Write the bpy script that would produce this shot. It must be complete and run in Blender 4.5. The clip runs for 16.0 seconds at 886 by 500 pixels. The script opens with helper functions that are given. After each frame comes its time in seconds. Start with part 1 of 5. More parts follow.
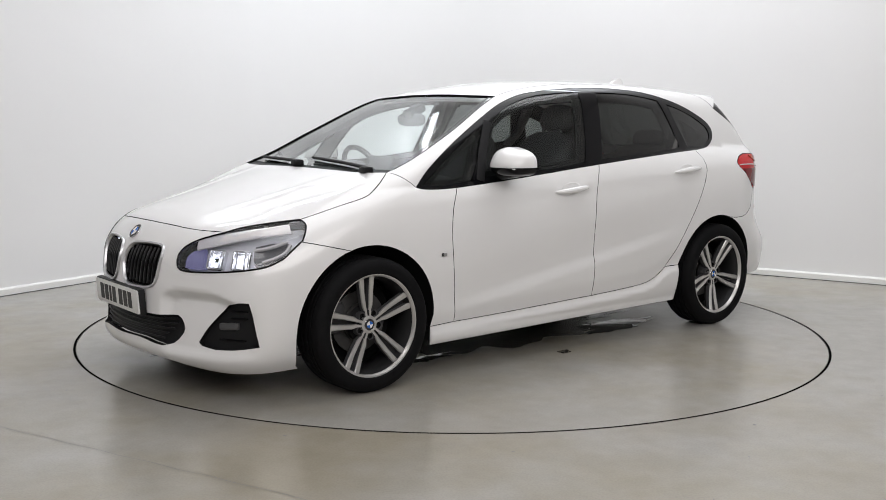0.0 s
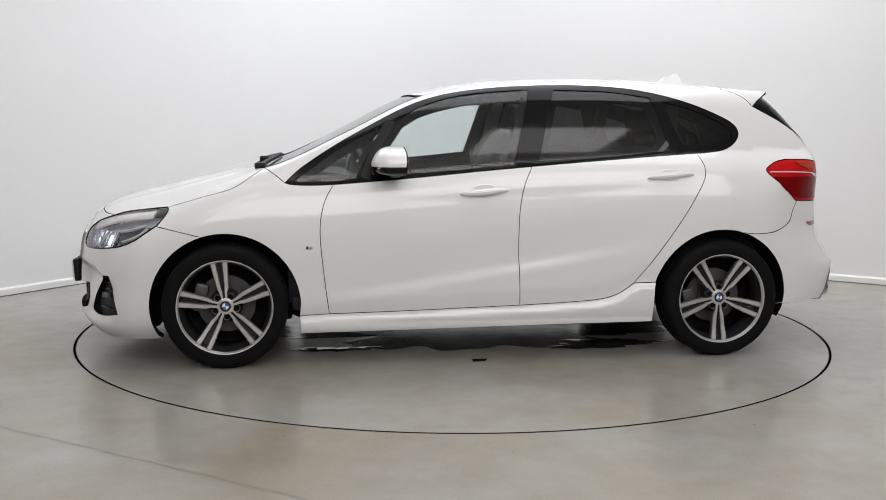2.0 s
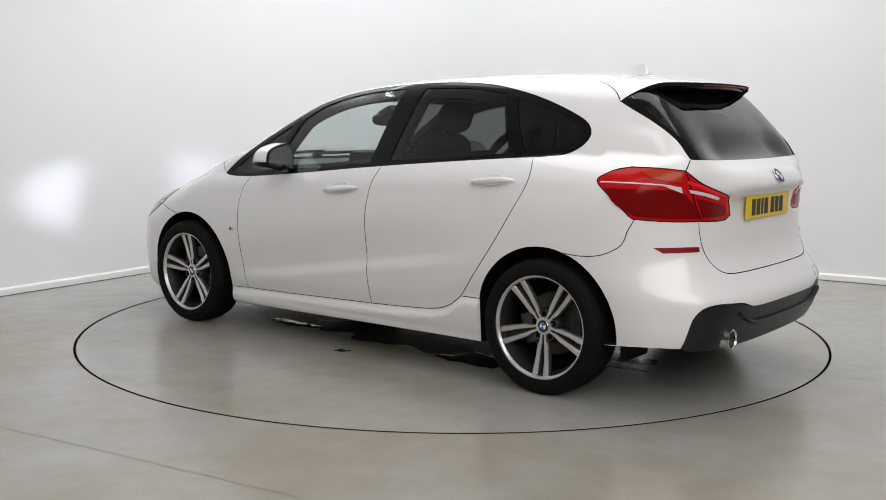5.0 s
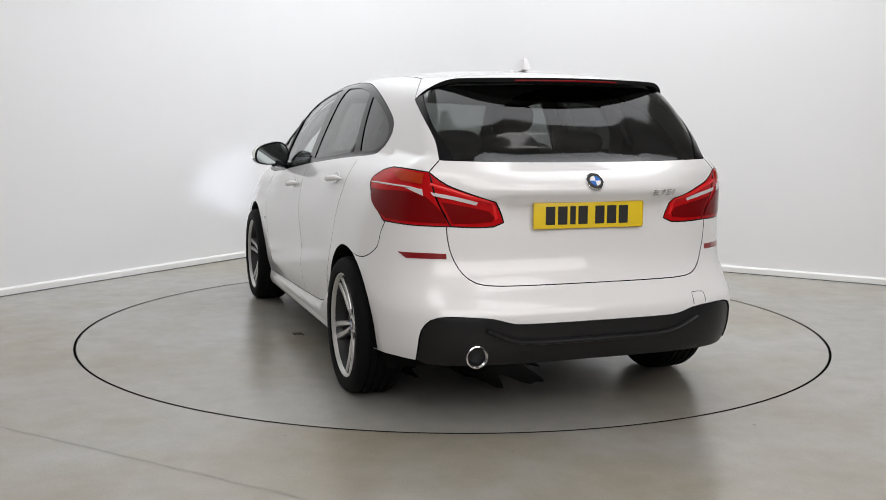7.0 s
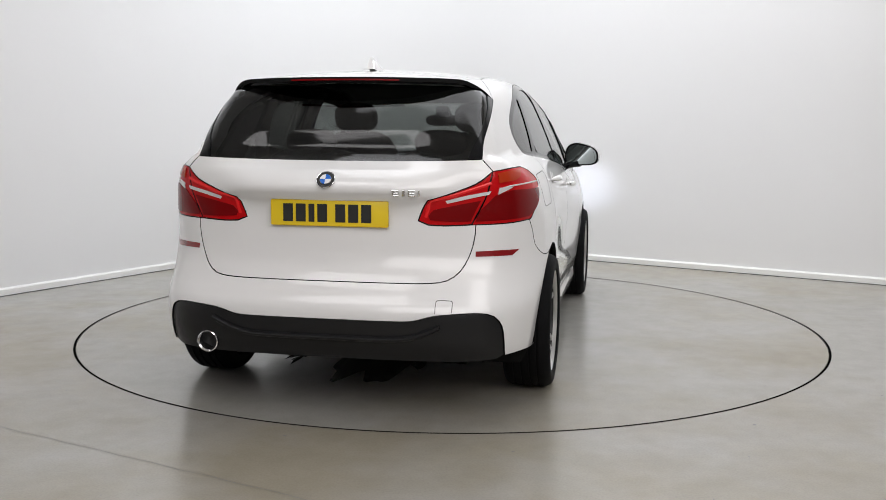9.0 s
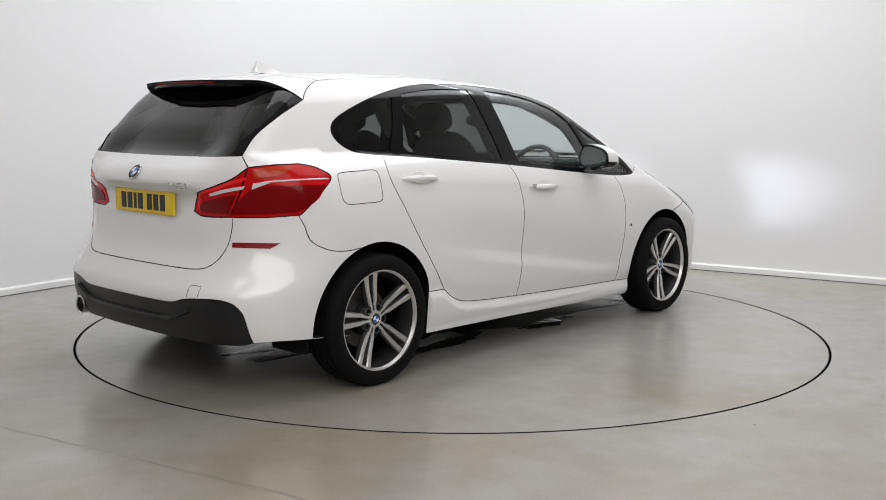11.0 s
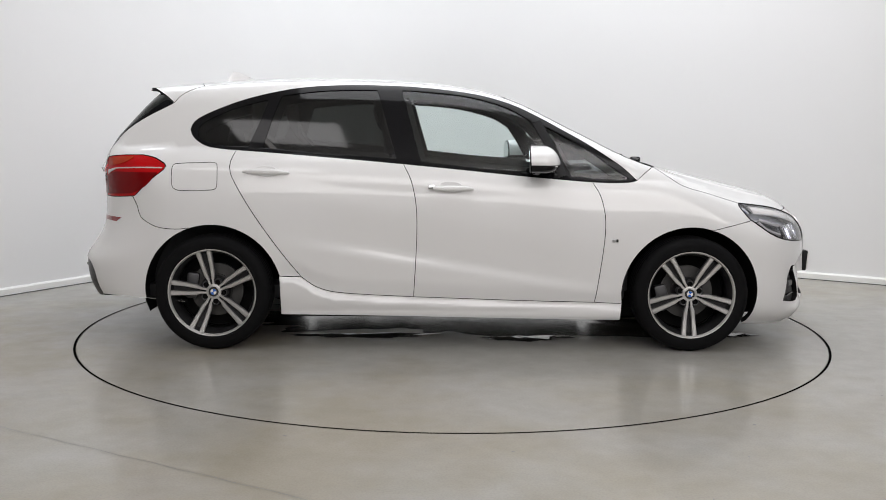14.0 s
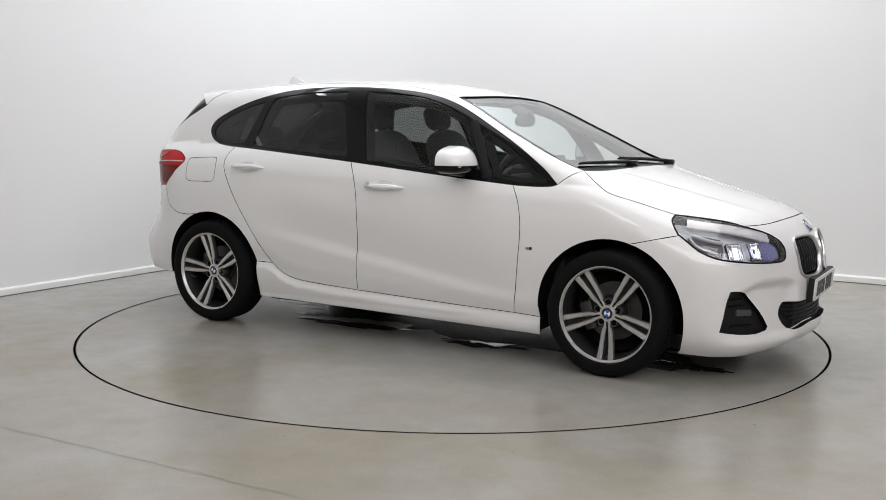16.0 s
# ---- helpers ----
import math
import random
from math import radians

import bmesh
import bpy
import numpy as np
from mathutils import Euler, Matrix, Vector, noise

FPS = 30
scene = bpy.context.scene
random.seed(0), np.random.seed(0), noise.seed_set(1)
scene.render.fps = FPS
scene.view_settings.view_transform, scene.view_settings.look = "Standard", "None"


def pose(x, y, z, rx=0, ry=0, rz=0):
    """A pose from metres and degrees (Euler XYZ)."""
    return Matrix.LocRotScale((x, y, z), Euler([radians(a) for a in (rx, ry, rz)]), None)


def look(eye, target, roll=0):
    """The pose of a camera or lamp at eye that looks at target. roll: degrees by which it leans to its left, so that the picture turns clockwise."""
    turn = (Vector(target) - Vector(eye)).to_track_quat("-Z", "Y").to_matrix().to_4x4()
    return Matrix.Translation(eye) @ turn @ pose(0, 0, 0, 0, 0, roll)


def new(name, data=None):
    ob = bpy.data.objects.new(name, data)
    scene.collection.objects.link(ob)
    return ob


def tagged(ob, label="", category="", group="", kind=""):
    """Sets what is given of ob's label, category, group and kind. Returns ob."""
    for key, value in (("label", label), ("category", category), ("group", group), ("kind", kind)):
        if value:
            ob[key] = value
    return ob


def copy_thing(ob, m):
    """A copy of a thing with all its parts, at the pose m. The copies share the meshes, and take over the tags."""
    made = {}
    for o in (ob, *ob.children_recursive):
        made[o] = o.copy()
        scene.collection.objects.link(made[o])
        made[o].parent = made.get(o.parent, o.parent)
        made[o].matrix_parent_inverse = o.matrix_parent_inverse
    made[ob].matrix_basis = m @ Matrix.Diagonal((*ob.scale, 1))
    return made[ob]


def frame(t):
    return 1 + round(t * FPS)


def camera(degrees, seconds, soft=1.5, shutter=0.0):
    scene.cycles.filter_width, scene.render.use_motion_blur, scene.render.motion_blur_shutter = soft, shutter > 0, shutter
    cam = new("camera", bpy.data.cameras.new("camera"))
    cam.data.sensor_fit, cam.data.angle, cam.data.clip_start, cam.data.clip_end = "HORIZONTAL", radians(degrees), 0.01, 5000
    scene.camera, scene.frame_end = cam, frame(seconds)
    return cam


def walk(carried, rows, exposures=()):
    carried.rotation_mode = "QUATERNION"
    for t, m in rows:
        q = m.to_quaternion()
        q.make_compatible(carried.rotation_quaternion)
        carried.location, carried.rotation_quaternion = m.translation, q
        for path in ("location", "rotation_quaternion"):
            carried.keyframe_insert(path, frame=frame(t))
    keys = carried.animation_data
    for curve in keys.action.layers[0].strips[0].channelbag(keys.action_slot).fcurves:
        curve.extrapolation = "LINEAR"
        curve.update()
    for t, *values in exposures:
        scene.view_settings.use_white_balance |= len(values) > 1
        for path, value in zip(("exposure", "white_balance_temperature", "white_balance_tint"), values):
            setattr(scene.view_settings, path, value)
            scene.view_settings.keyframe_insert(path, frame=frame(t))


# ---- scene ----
cam = camera(48.11, 16.0, soft=0.9)
EYE, AIM, LEAN = (0.000, -6.208, 1.269), (-0.0538, -0.2573, 0.5054), 0.38
walk(cam, [(0.0, look(EYE, AIM, LEAN)), (16.0, look(EYE, AIM, LEAN))])

# ---- light ----
world = bpy.data.worlds.new("studio")
world.use_nodes = True
world.node_tree.nodes["Background"].inputs[0].default_value = (0.9, 0.95, 1.0, 1)
world.node_tree.nodes["Background"].inputs[1].default_value = 0.05
scene.world = world
scene.view_settings.exposure = 0.0


def softbox(x, y, z, w, d, power, aim, colour=(1, 0.97, 0.93)):
    lamp = bpy.data.lights.new("softbox", "AREA")
    lamp.shape, lamp.size, lamp.size_y, lamp.energy, lamp.color = "RECTANGLE", w, d, power, colour
    ob = new("softbox_light", lamp)
    ob.matrix_world = look((x, y, z), aim)
    return ob


softbox(0.8, 0.0, 4.5, 4.4, 4.4, 132, (0.8, 0, 0), (0.955, 0.965, 1.0))
softbox(1.5, -6.8, 3.45, 8.0, 2.6, 208, (0, 0.3, 0.5), (1.0, 0.965, 0.965))
for x in (-2.1, 2.4):
    softbox(x, -4.7, 4.5, 2.0, 1.3, 24, (x, -4.5, 0), (1.0, 0.97, 0.98))
# two slim ceiling strips that wash the far walls
for x, y, nx, ny, power in ((-2.17, 2.0, -0.856, 0.517, 29), (1.16, 2.69, 0.517, 0.856, 60)):
    softbox(x, y, 4.35, 3.4, 0.22, power, (x + 0.5 * nx, y + 0.5 * ny, 3.2), (0.90, 0.95, 1.0))


# ---- materials ----
def material(name, base, rough=0.5, metal=0.0, coat=0.0, coat_rough=0.03, vary=0.0, scale=20.0, bump=0.0, bump_scale=200.0, spec=0.5, glow=None, glow_power=0.0, rough_vary=0.0):
    m = bpy.data.materials.new(name)
    m.use_nodes = True
    nt = m.node_tree
    b = nt.nodes["Principled BSDF"]
    b.inputs["Base Color"].default_value = (*base, 1)
    b.inputs["Roughness"].default_value = rough
    b.inputs["Metallic"].default_value = metal
    b.inputs["Coat Weight"].default_value = coat
    b.inputs["Coat Roughness"].default_value = coat_rough
    b.inputs["Specular IOR Level"].default_value = spec
    if glow:
        b.inputs["Emission Color"].default_value = (*glow, 1)
        b.inputs["Emission Strength"].default_value = glow_power
    tc = nt.nodes.new("ShaderNodeTexCoord")
    if vary or rough_vary:
        n1 = nt.nodes.new("ShaderNodeTexNoise")
        n1.inputs["Scale"].default_value, n1.inputs["Detail"].default_value = scale, 6
        nt.links.new(tc.outputs["Object"], n1.inputs["Vector"])
        if vary:
            mix = nt.nodes.new("ShaderNodeMix")
            mix.data_type = "RGBA"
            mix.inputs["A"].default_value = (*[c * (1 - vary) for c in base], 1)
            mix.inputs["B"].default_value = (*[min(1, c * (1 + vary)) for c in base], 1)
            nt.links.new(n1.outputs["Fac"], mix.inputs["Factor"])
            nt.links.new(mix.outputs["Result"], b.inputs["Base Color"])
        if rough_vary:
            mr = nt.nodes.new("ShaderNodeMapRange")
            mr.inputs["From Min"].default_value, mr.inputs["From Max"].default_value = 0.3, 0.7
            mr.inputs["To Min"].default_value, mr.inputs["To Max"].default_value = rough - rough_vary, rough + rough_vary
            nt.links.new(n1.outputs["Fac"], mr.inputs["Value"])
            nt.links.new(mr.outputs["Result"], b.inputs["Roughness"])
    if bump:
        n2 = nt.nodes.new("ShaderNodeTexNoise")
        n2.inputs["Scale"].default_value, n2.inputs["Detail"].default_value = bump_scale, 4
        nt.links.new(tc.outputs["Object"], n2.inputs["Vector"])
        bp = nt.nodes.new("ShaderNodeBump")
        bp.inputs["Strength"].default_value, bp.inputs["Distance"].default_value = bump, 0.002
        nt.links.new(n2.outputs["Fac"], bp.inputs["Height"])
        nt.links.new(bp.outputs["Normal"], b.inputs["Normal"])
    return m


def glazing(name, tint, gloss_rough=0.0, f0=0.07):
    """Thin glass: tinted see-through and a mirror gloss that grows at grazing angles."""
    m = bpy.data.materials.new(name)
    m.use_nodes = True
    nt = m.node_tree
    nt.nodes.remove(nt.nodes["Principled BSDF"])
    t, g = nt.nodes.new("ShaderNodeBsdfTransparent"), nt.nodes.new("ShaderNodeBsdfGlossy")
    t.inputs["Color"].default_value = (*tint, 1)
    g.inputs["Roughness"].default_value = gloss_rough
    lw, mix = nt.nodes.new("ShaderNodeLayerWeight"), nt.nodes.new("ShaderNodeMixShader")
    power, scale = nt.nodes.new("ShaderNodeMath"), nt.nodes.new("ShaderNodeMath")
    power.operation, scale.operation = "POWER", "MULTIPLY_ADD"
    power.inputs[1].default_value = 3.8
    scale.inputs[1].default_value, scale.inputs[2].default_value = 1 - f0, f0
    nt.links.new(lw.outputs["Facing"], power.inputs[0])
    nt.links.new(power.outputs[0], scale.inputs[0])
    nt.links.new(scale.outputs[0], mix.inputs[0])
    nt.links.new(t.outputs[0], mix.inputs[1])
    nt.links.new(g.outputs[0], mix.inputs[2])
    nt.links.new(mix.outputs[0], nt.nodes["Material Output"].inputs["Surface"])
    return m


PAINT = material("white_paint", (0.76, 0.755, 0.75), 0.34, coat=1.0, coat_rough=0.045, vary=0.015, scale=3.0)
BLACK_GLOSS = material("black_gloss", (0.005, 0.005, 0.006), 0.07, spec=0.22)
BLACK_TRIM = material("black_trim", (0.010, 0.010, 0.011), 0.45, spec=0.25, bump=0.15, bump_scale=900)
DIFFUSER = material("dark_plastic", (0.009, 0.009, 0.010), 0.36, spec=0.35, bump=0.2, bump_scale=700, vary=0.1, scale=8)
LINER = material("black_liner", (0.004, 0.004, 0.004), 0.85, spec=0.2, vary=0.3, scale=15)
RUBBER = material("tyre_rubber", (0.0045, 0.0045, 0.005), 0.75, spec=0.12, vary=0.25, scale=25, bump=0.3, bump_scale=300)
ALLOY = material("machined_alloy", (0.60, 0.59, 0.575), 0.34, metal=0.75, vary=0.05, scale=40, rough_vary=0.06)
ALLOY_DARK = material("grey_alloy", (0.11, 0.11, 0.113), 0.4, metal=0.6, vary=0.08, scale=30)
WEB = material("dark_alloy", (0.02, 0.02, 0.021), 0.45, metal=0.3, vary=0.1, scale=30)
CHROME = material("chrome", (0.75, 0.75, 0.76), 0.10, metal=1.0)
SATIN = material("satin_silver", (0.55, 0.55, 0.56), 0.3, metal=1.0)
STEEL = material("brake_steel", (0.30, 0.29, 0.28), 0.45, metal=1.0, vary=0.2, scale=30)
RED_LENS = material("red_lens", (0.46, 0.006, 0.008), 0.12, spec=0.16, vary=0.1, scale=15)
RED_DARK = material("dark_red_lens", (0.16, 0.003, 0.004), 0.12, spec=0.16, vary=0.15, scale=12)
AMBER = material("amber_lens", (0.40, 0.035, 0.009), 0.15, spec=0.3, vary=0.2, scale=15)
RED_LIT = material("lit_red_lens", (0.6, 0.01, 0.012), 0.2, glow=(1.0, 0.02, 0.02), glow_power=0.10)
REFLECTOR = material("red_reflector", (0.22, 0.006, 0.008), 0.25, coat=0.8)
CLEAR_STRIP = material("clear_strip", (0.62, 0.60, 0.60), 0.2, coat=1.0)
GLASS = glazing("clear_glass", (0.87, 0.925, 0.915), gloss_rough=0.06, f0=0.06)
PRIVACY = glazing("privacy_glass", (0.145, 0.155, 0.15), gloss_rough=0.06, f0=0.05)
LENS = glazing("headlamp_lens", (0.93, 0.94, 0.97))
SEAT = material("dark_seat_cloth", (0.030, 0.030, 0.033), 0.8, vary=0.2, scale=40, bump=0.3, bump_scale=500)
DASH = material("dashboard_plastic", (0.025, 0.025, 0.027), 0.6, bump=0.2, bump_scale=600)
PILLAR = material("dark_pillar_trim", (0.09, 0.088, 0.085), 0.8, vary=0.1, scale=60)
HEADLINER = material("grey_headliner", (0.36, 0.35, 0.33), 0.9, vary=0.05, scale=60)
LAMP_HOUSING = material("headlamp_housing", (0.78, 0.78, 0.80), 0.3, metal=0.0, vary=0.15, scale=30)
LAMP_GLOW = material("lit_lamp", (0.9, 0.9, 0.95), 0.2, glow=(0.86, 0.88, 1.0), glow_power=1.3)
BEAM = material("lit_beam", (0.9, 0.9, 0.95), 0.2, glow=(0.82, 0.86, 1.0), glow_power=68000.0)
DRL = material("lit_violet_lamp", (0.09, 0.09, 0.17), 0.15, vary=0.7, scale=45, glow=(0.50, 0.48, 1.0), glow_power=0.14)
PLATE_WHITE = material("plate_white", (0.72, 0.72, 0.70), 0.35, vary=0.03, scale=30)
PLATE_YELLOW = material("plate_yellow", (0.78, 0.56, 0.02), 0.35, vary=0.05, scale=20)
PLATE_INK = material("plate_ink", (0.015, 0.015, 0.015), 0.5)
BADGE_BLUE = material("badge_blue", (0.02, 0.14, 0.55), 0.2, coat=1.0)
BADGE_WHITE = material("badge_white", (0.8, 0.8, 0.8), 0.2, coat=1.0)
SCREEN = material("dim_screen", (0.02, 0.022, 0.025), 0.3, spec=0.3)


# ---- mesh helpers ----
def part(name, bm, mat, parent=None, label="", m=None, smooth=True, angle=35):
    me = bpy.data.meshes.new(name)
    bmesh.ops.recalc_face_normals(bm, faces=bm.faces)
    bm.to_mesh(me)
    bm.free()
    me.materials.append(mat)
    if smooth:
        me.polygons.foreach_set("use_smooth", [True] * len(me.polygons))
        me.set_sharp_from_angle(angle=radians(angle))
    ob = new(name, me)
    if m is not None:
        ob.matrix_basis = m
    ob.parent = parent
    if label:
        ob["label"] = label
    return ob


def empty(name, m=None, parent=None):
    ob = new(name)
    ob.empty_display_size = 0.1
    if m is not None:
        ob.matrix_basis = m
    ob.parent = parent
    return ob


def rbox(w, d, h, bevel=0.01, seg=2, m=None, taper=None):
    """A box with rounded edges; taper: how much its top is narrower in x and y."""
    bm = bmesh.new()
    bmesh.ops.create_cube(bm, size=1)
    for v in bm.verts:
        if taper and v.co.z > 0:
            v.co.x *= taper[0]
            v.co.y *= taper[1]
        v.co = Vector((v.co.x * w, v.co.y * d, v.co.z * h))
    if bevel:
        bmesh.ops.bevel(bm, geom=bm.edges[:], offset=bevel, segments=seg, profile=0.6, affect="EDGES")
    if m is not None:
        bmesh.ops.transform(bm, matrix=m, verts=bm.verts)
    return bm


def join(*bms):
    out = bmesh.new()
    for b in bms:
        me = bpy.data.meshes.new("join")
        b.to_mesh(me)
        b.free()
        out.from_mesh(me)
        bpy.data.meshes.remove(me)
    return out


def lathe(profile, n=48, m=None, closed=False):
    """Turn (radius, y) points round the y axis."""
    bm = bmesh.new()
    rings = []
    for i in range(n):
        a = 2 * math.pi * i / n
        rings.append([bm.verts.new((r * math.cos(a), y, r * math.sin(a))) for r, y in profile])
    k = len(profile)
    for i in range(n):
        p, q = rings[i], rings[(i + 1) % n]
        for j in range(k if closed else k - 1):
            bm.faces.new((p[j], p[(j + 1) % k], q[(j + 1) % k], q[j]))
    bmesh.ops.remove_doubles(bm, verts=bm.verts, dist=1e-6)
    if m is not None:
        bmesh.ops.transform(bm, matrix=m, verts=bm.verts)
    return bm


def tube(points, radius, n=8, flat=1.0, closed=False):
    """A round bar along a line of points."""
    bm = bmesh.new()
    pts = [Vector(p) for p in points]
    rings = []
    for i, p in enumerate(pts):
        a = pts[i - 1] if (i > 0 or closed) else p
        b = pts[(i + 1) % len(pts)] if (i < len(pts) - 1 or closed) else p
        t = (b - a).normalized()
        u = t.orthogonal() if abs(t.z) > 0.98 else t.cross(Vector((0, 0, 1))).normalized()
        v = u.cross(t).normalized()
        r = radius[i] if isinstance(radius, (list, tuple)) else radius
        rings.append([bm.verts.new(p + u * math.cos(2 * math.pi * j / n) * r + v * math.sin(2 * math.pi * j / n) * r * flat) for j in range(n)])
    m = len(rings)
    for i in range(m if closed else m - 1):
        for j in range(n):
            bm.faces.new((rings[i][j], rings[i][(j + 1) % n], rings[(i + 1) % m][(j + 1) % n], rings[(i + 1) % m][j]))
    if not closed:
        bm.faces.new(rings[0])
        bm.faces.new(rings[-1])
    return bm


def plate(points, thick, bevel=0.0, m=None):
    """A flat outline in x, z, thickened along y."""
    bm = bmesh.new()
    vs = [bm.verts.new((p[0], -thick / 2, p[1])) for p in points]
    f = bm.faces.new(vs)
    r = bmesh.ops.extrude_face_region(bm, geom=[f])
    bmesh.ops.translate(bm, verts=[g for g in r["geom"] if isinstance(g, bmesh.types.BMVert)], vec=(0, thick, 0))
    bmesh.ops.recalc_face_normals(bm, faces=bm.faces)
    if bevel:
        bmesh.ops.bevel(bm, geom=bm.edges[:], offset=bevel, segments=2, profile=0.6, affect="EDGES", clamp_overlap=True)
    if m is not None:
        bmesh.ops.transform(bm, matrix=m, verts=bm.verts)
    return bm


# ---- the room ----
ROOM_TURN = 58.9     # the bearing of one wall; the other stands square to it
FAR = 3.24           # from the turntable's middle to both walls
COVE = 1.5           # the rounded corner between them
HEIGHT = 4.6
HALF_BACK = 9.5      # how far the walls run on past the camera


def room_line(off, n=28):
    """The foot of the two walls and their rounded corner, off metres in front of them."""
    d1 = Vector((math.cos(radians(ROOM_TURN)), math.sin(radians(ROOM_TURN)), 0))
    d2 = Vector((d1.y, -d1.x, 0))
    corner = d1 * FAR - d2 * FAR
    mid = corner - d1 * COVE + d2 * COVE
    pts = [corner - d1 * (HALF_BACK + 3) + d2 * off]
    r = COVE - off
    for i in range(n + 1):
        a = 0.5 * math.pi * i / n
        pts.append(mid - d2 * r * math.cos(a) + d1 * r * math.sin(a))
    pts.append(corner + d2 * (HALF_BACK + 3) - d1 * off)
    return pts


def wall_strip(name, near, far, z0, z1, mat, bevel=0.0):
    bm = bmesh.new()
    a, b = room_line(near), room_line(far)
    rows = [[bm.verts.new((p.x, p.y, z)) for p in line] for line, z in ((a, z0), (a, z1 - bevel), (b if not bevel else [p.lerp(q, 0.45) for p, q in zip(a, b)], z1), (b, z1), (b, z0))]
    for i in range(len(rows)):
        p, q = rows[i], rows[(i + 1) % len(rows)]
        for j in range(len(a) - 1):
            bm.faces.new((p[j], p[j + 1], q[j + 1], q[j]))
    bmesh.ops.remove_doubles(bm, verts=bm.verts, dist=1e-5)
    ob = part(name, bm, mat)
    return tagged(ob, kind="structure")


def wall_material():
    return material("white_wall", (0.80, 0.80, 0.80), 0.62, vary=0.012, scale=1.2, bump=0.06, bump_scale=60)


def floor_material():
    """Grey poured floor: faint clouds, brownish stains, fine speckle, a wet-looking sheen."""
    m = bpy.data.materials.new("grey_floor")
    m.use_nodes = True
    nt = m.node_tree
    b = nt.nodes["Principled BSDF"]
    tc = nt.nodes.new("ShaderNodeTexCoord")

    def noise(scale, detail, rough=0.5):
        n = nt.nodes.new("ShaderNodeTexNoise")
        n.inputs["Scale"].default_value, n.inputs["Detail"].default_value, n.inputs["Roughness"].default_value = scale, detail, rough
        nt.links.new(tc.outputs["Object"], n.inputs["Vector"])
        return n

    def ramp(src, p0, c0, p1, c1):
        r = nt.nodes.new("ShaderNodeValToRGB")
        r.color_ramp.elements[0].position, r.color_ramp.elements[0].color = p0, (*c0, 1)
        r.color_ramp.elements[1].position, r.color_ramp.elements[1].color = p1, (*c1, 1)
        nt.links.new(src.outputs["Fac"], r.inputs[0])
        return r

    def times(p, q):
        mul = nt.nodes.new("ShaderNodeMix")
        mul.data_type, mul.blend_type = "RGBA", "MULTIPLY"
        mul.inputs["Factor"].default_value = 1.0
        nt.links.new(p, mul.inputs["A"])
        nt.links.new(q, mul.inputs["B"])
        return mul.outputs["Result"]

    big, stain, mid, small = noise(0.8, 2), noise(0.55, 5, 0.6), noise(6, 5, 0.65), noise(110, 3)
    clouds = ramp(big, 0.3, (0.318, 0.306, 0.280), 0.7, (0.346, 0.336, 0.311))
    brown = ramp(stain, 0.38, (0.86, 0.81, 0.69), 0.56, (1, 1, 1))
    scuffs = ramp(mid, 0.30, (0.93, 0.925, 0.915), 0.62, (1, 1, 1))
    grit = ramp(small, 0.3, (0.92, 0.92, 0.92), 0.6, (1, 1, 1))
    nt.links.new(times(times(clouds.outputs[0], brown.outputs[0]), times(scuffs.outputs[0], grit.outputs[0])), b.inputs["Base Color"])
    b.inputs["Specular IOR Level"].default_value = 0.6
    rr = nt.nodes.new("ShaderNodeMapRange")
    rr.inputs["From Min"].default_value, rr.inputs["From Max"].default_value = 0.3, 0.7
    rr.inputs["To Min"].default_value, rr.inputs["To Max"].default_value = 0.19, 0.27
    nt.links.new(mid.outputs["Fac"], rr.inputs["Value"])
    nt.links.new(rr.outputs["Result"], b.inputs["Roughness"])
    bp = nt.nodes.new("ShaderNodeBump")
    bp.inputs["Strength"].default_value, bp.inputs["Distance"].default_value = 0.05, 0.002
    nt.links.new(mid.outputs["Fac"], bp.inputs["Height"])
    nt.links.new(bp.outputs["Normal"], b.inputs["Normal"])
    return m


WALL, FLOOR = wall_material(), floor_material()
SKIRTING = material("white_skirting", (0.82, 0.82, 0.80), 0.45, vary=0.03, scale=6)
HAIRLINE = material("grey_hairline", (0.13, 0.13, 0.125), 0.7)
JOINT = material("dark_joint", (0.004, 0.004, 0.004), 0.9, spec=0.0)
CEILING = material("white_ceiling", (0.75, 0.75, 0.75), 0.8)
BACK = material("grey_wall", (0.42, 0.42, 0.42), 0.7, vary=0.05, scale=1.0)

R_TABLE = 2.252


def ring_floor():
    """The floor with a round hole for the turntable, wide past all walls."""
    bm = bmesh.new()
    n = 160
    radii = [(R_TABLE + 0.006, -0.03), (R_TABLE + 0.006, 0.0), (4.0, 0.0), (16.0, 0.0)]
    rings = [[bm.verts.new((r * math.cos(2 * math.pi * i / n), r * math.sin(2 * math.pi * i / n), z)) for i in range(n)] for r, z in radii]
    for a, b in zip(rings, rings[1:]):
        for i in range(n):
            bm.faces.new((a[i], a[(i + 1) % n], b[(i + 1) % n], b[i]))
    return bm


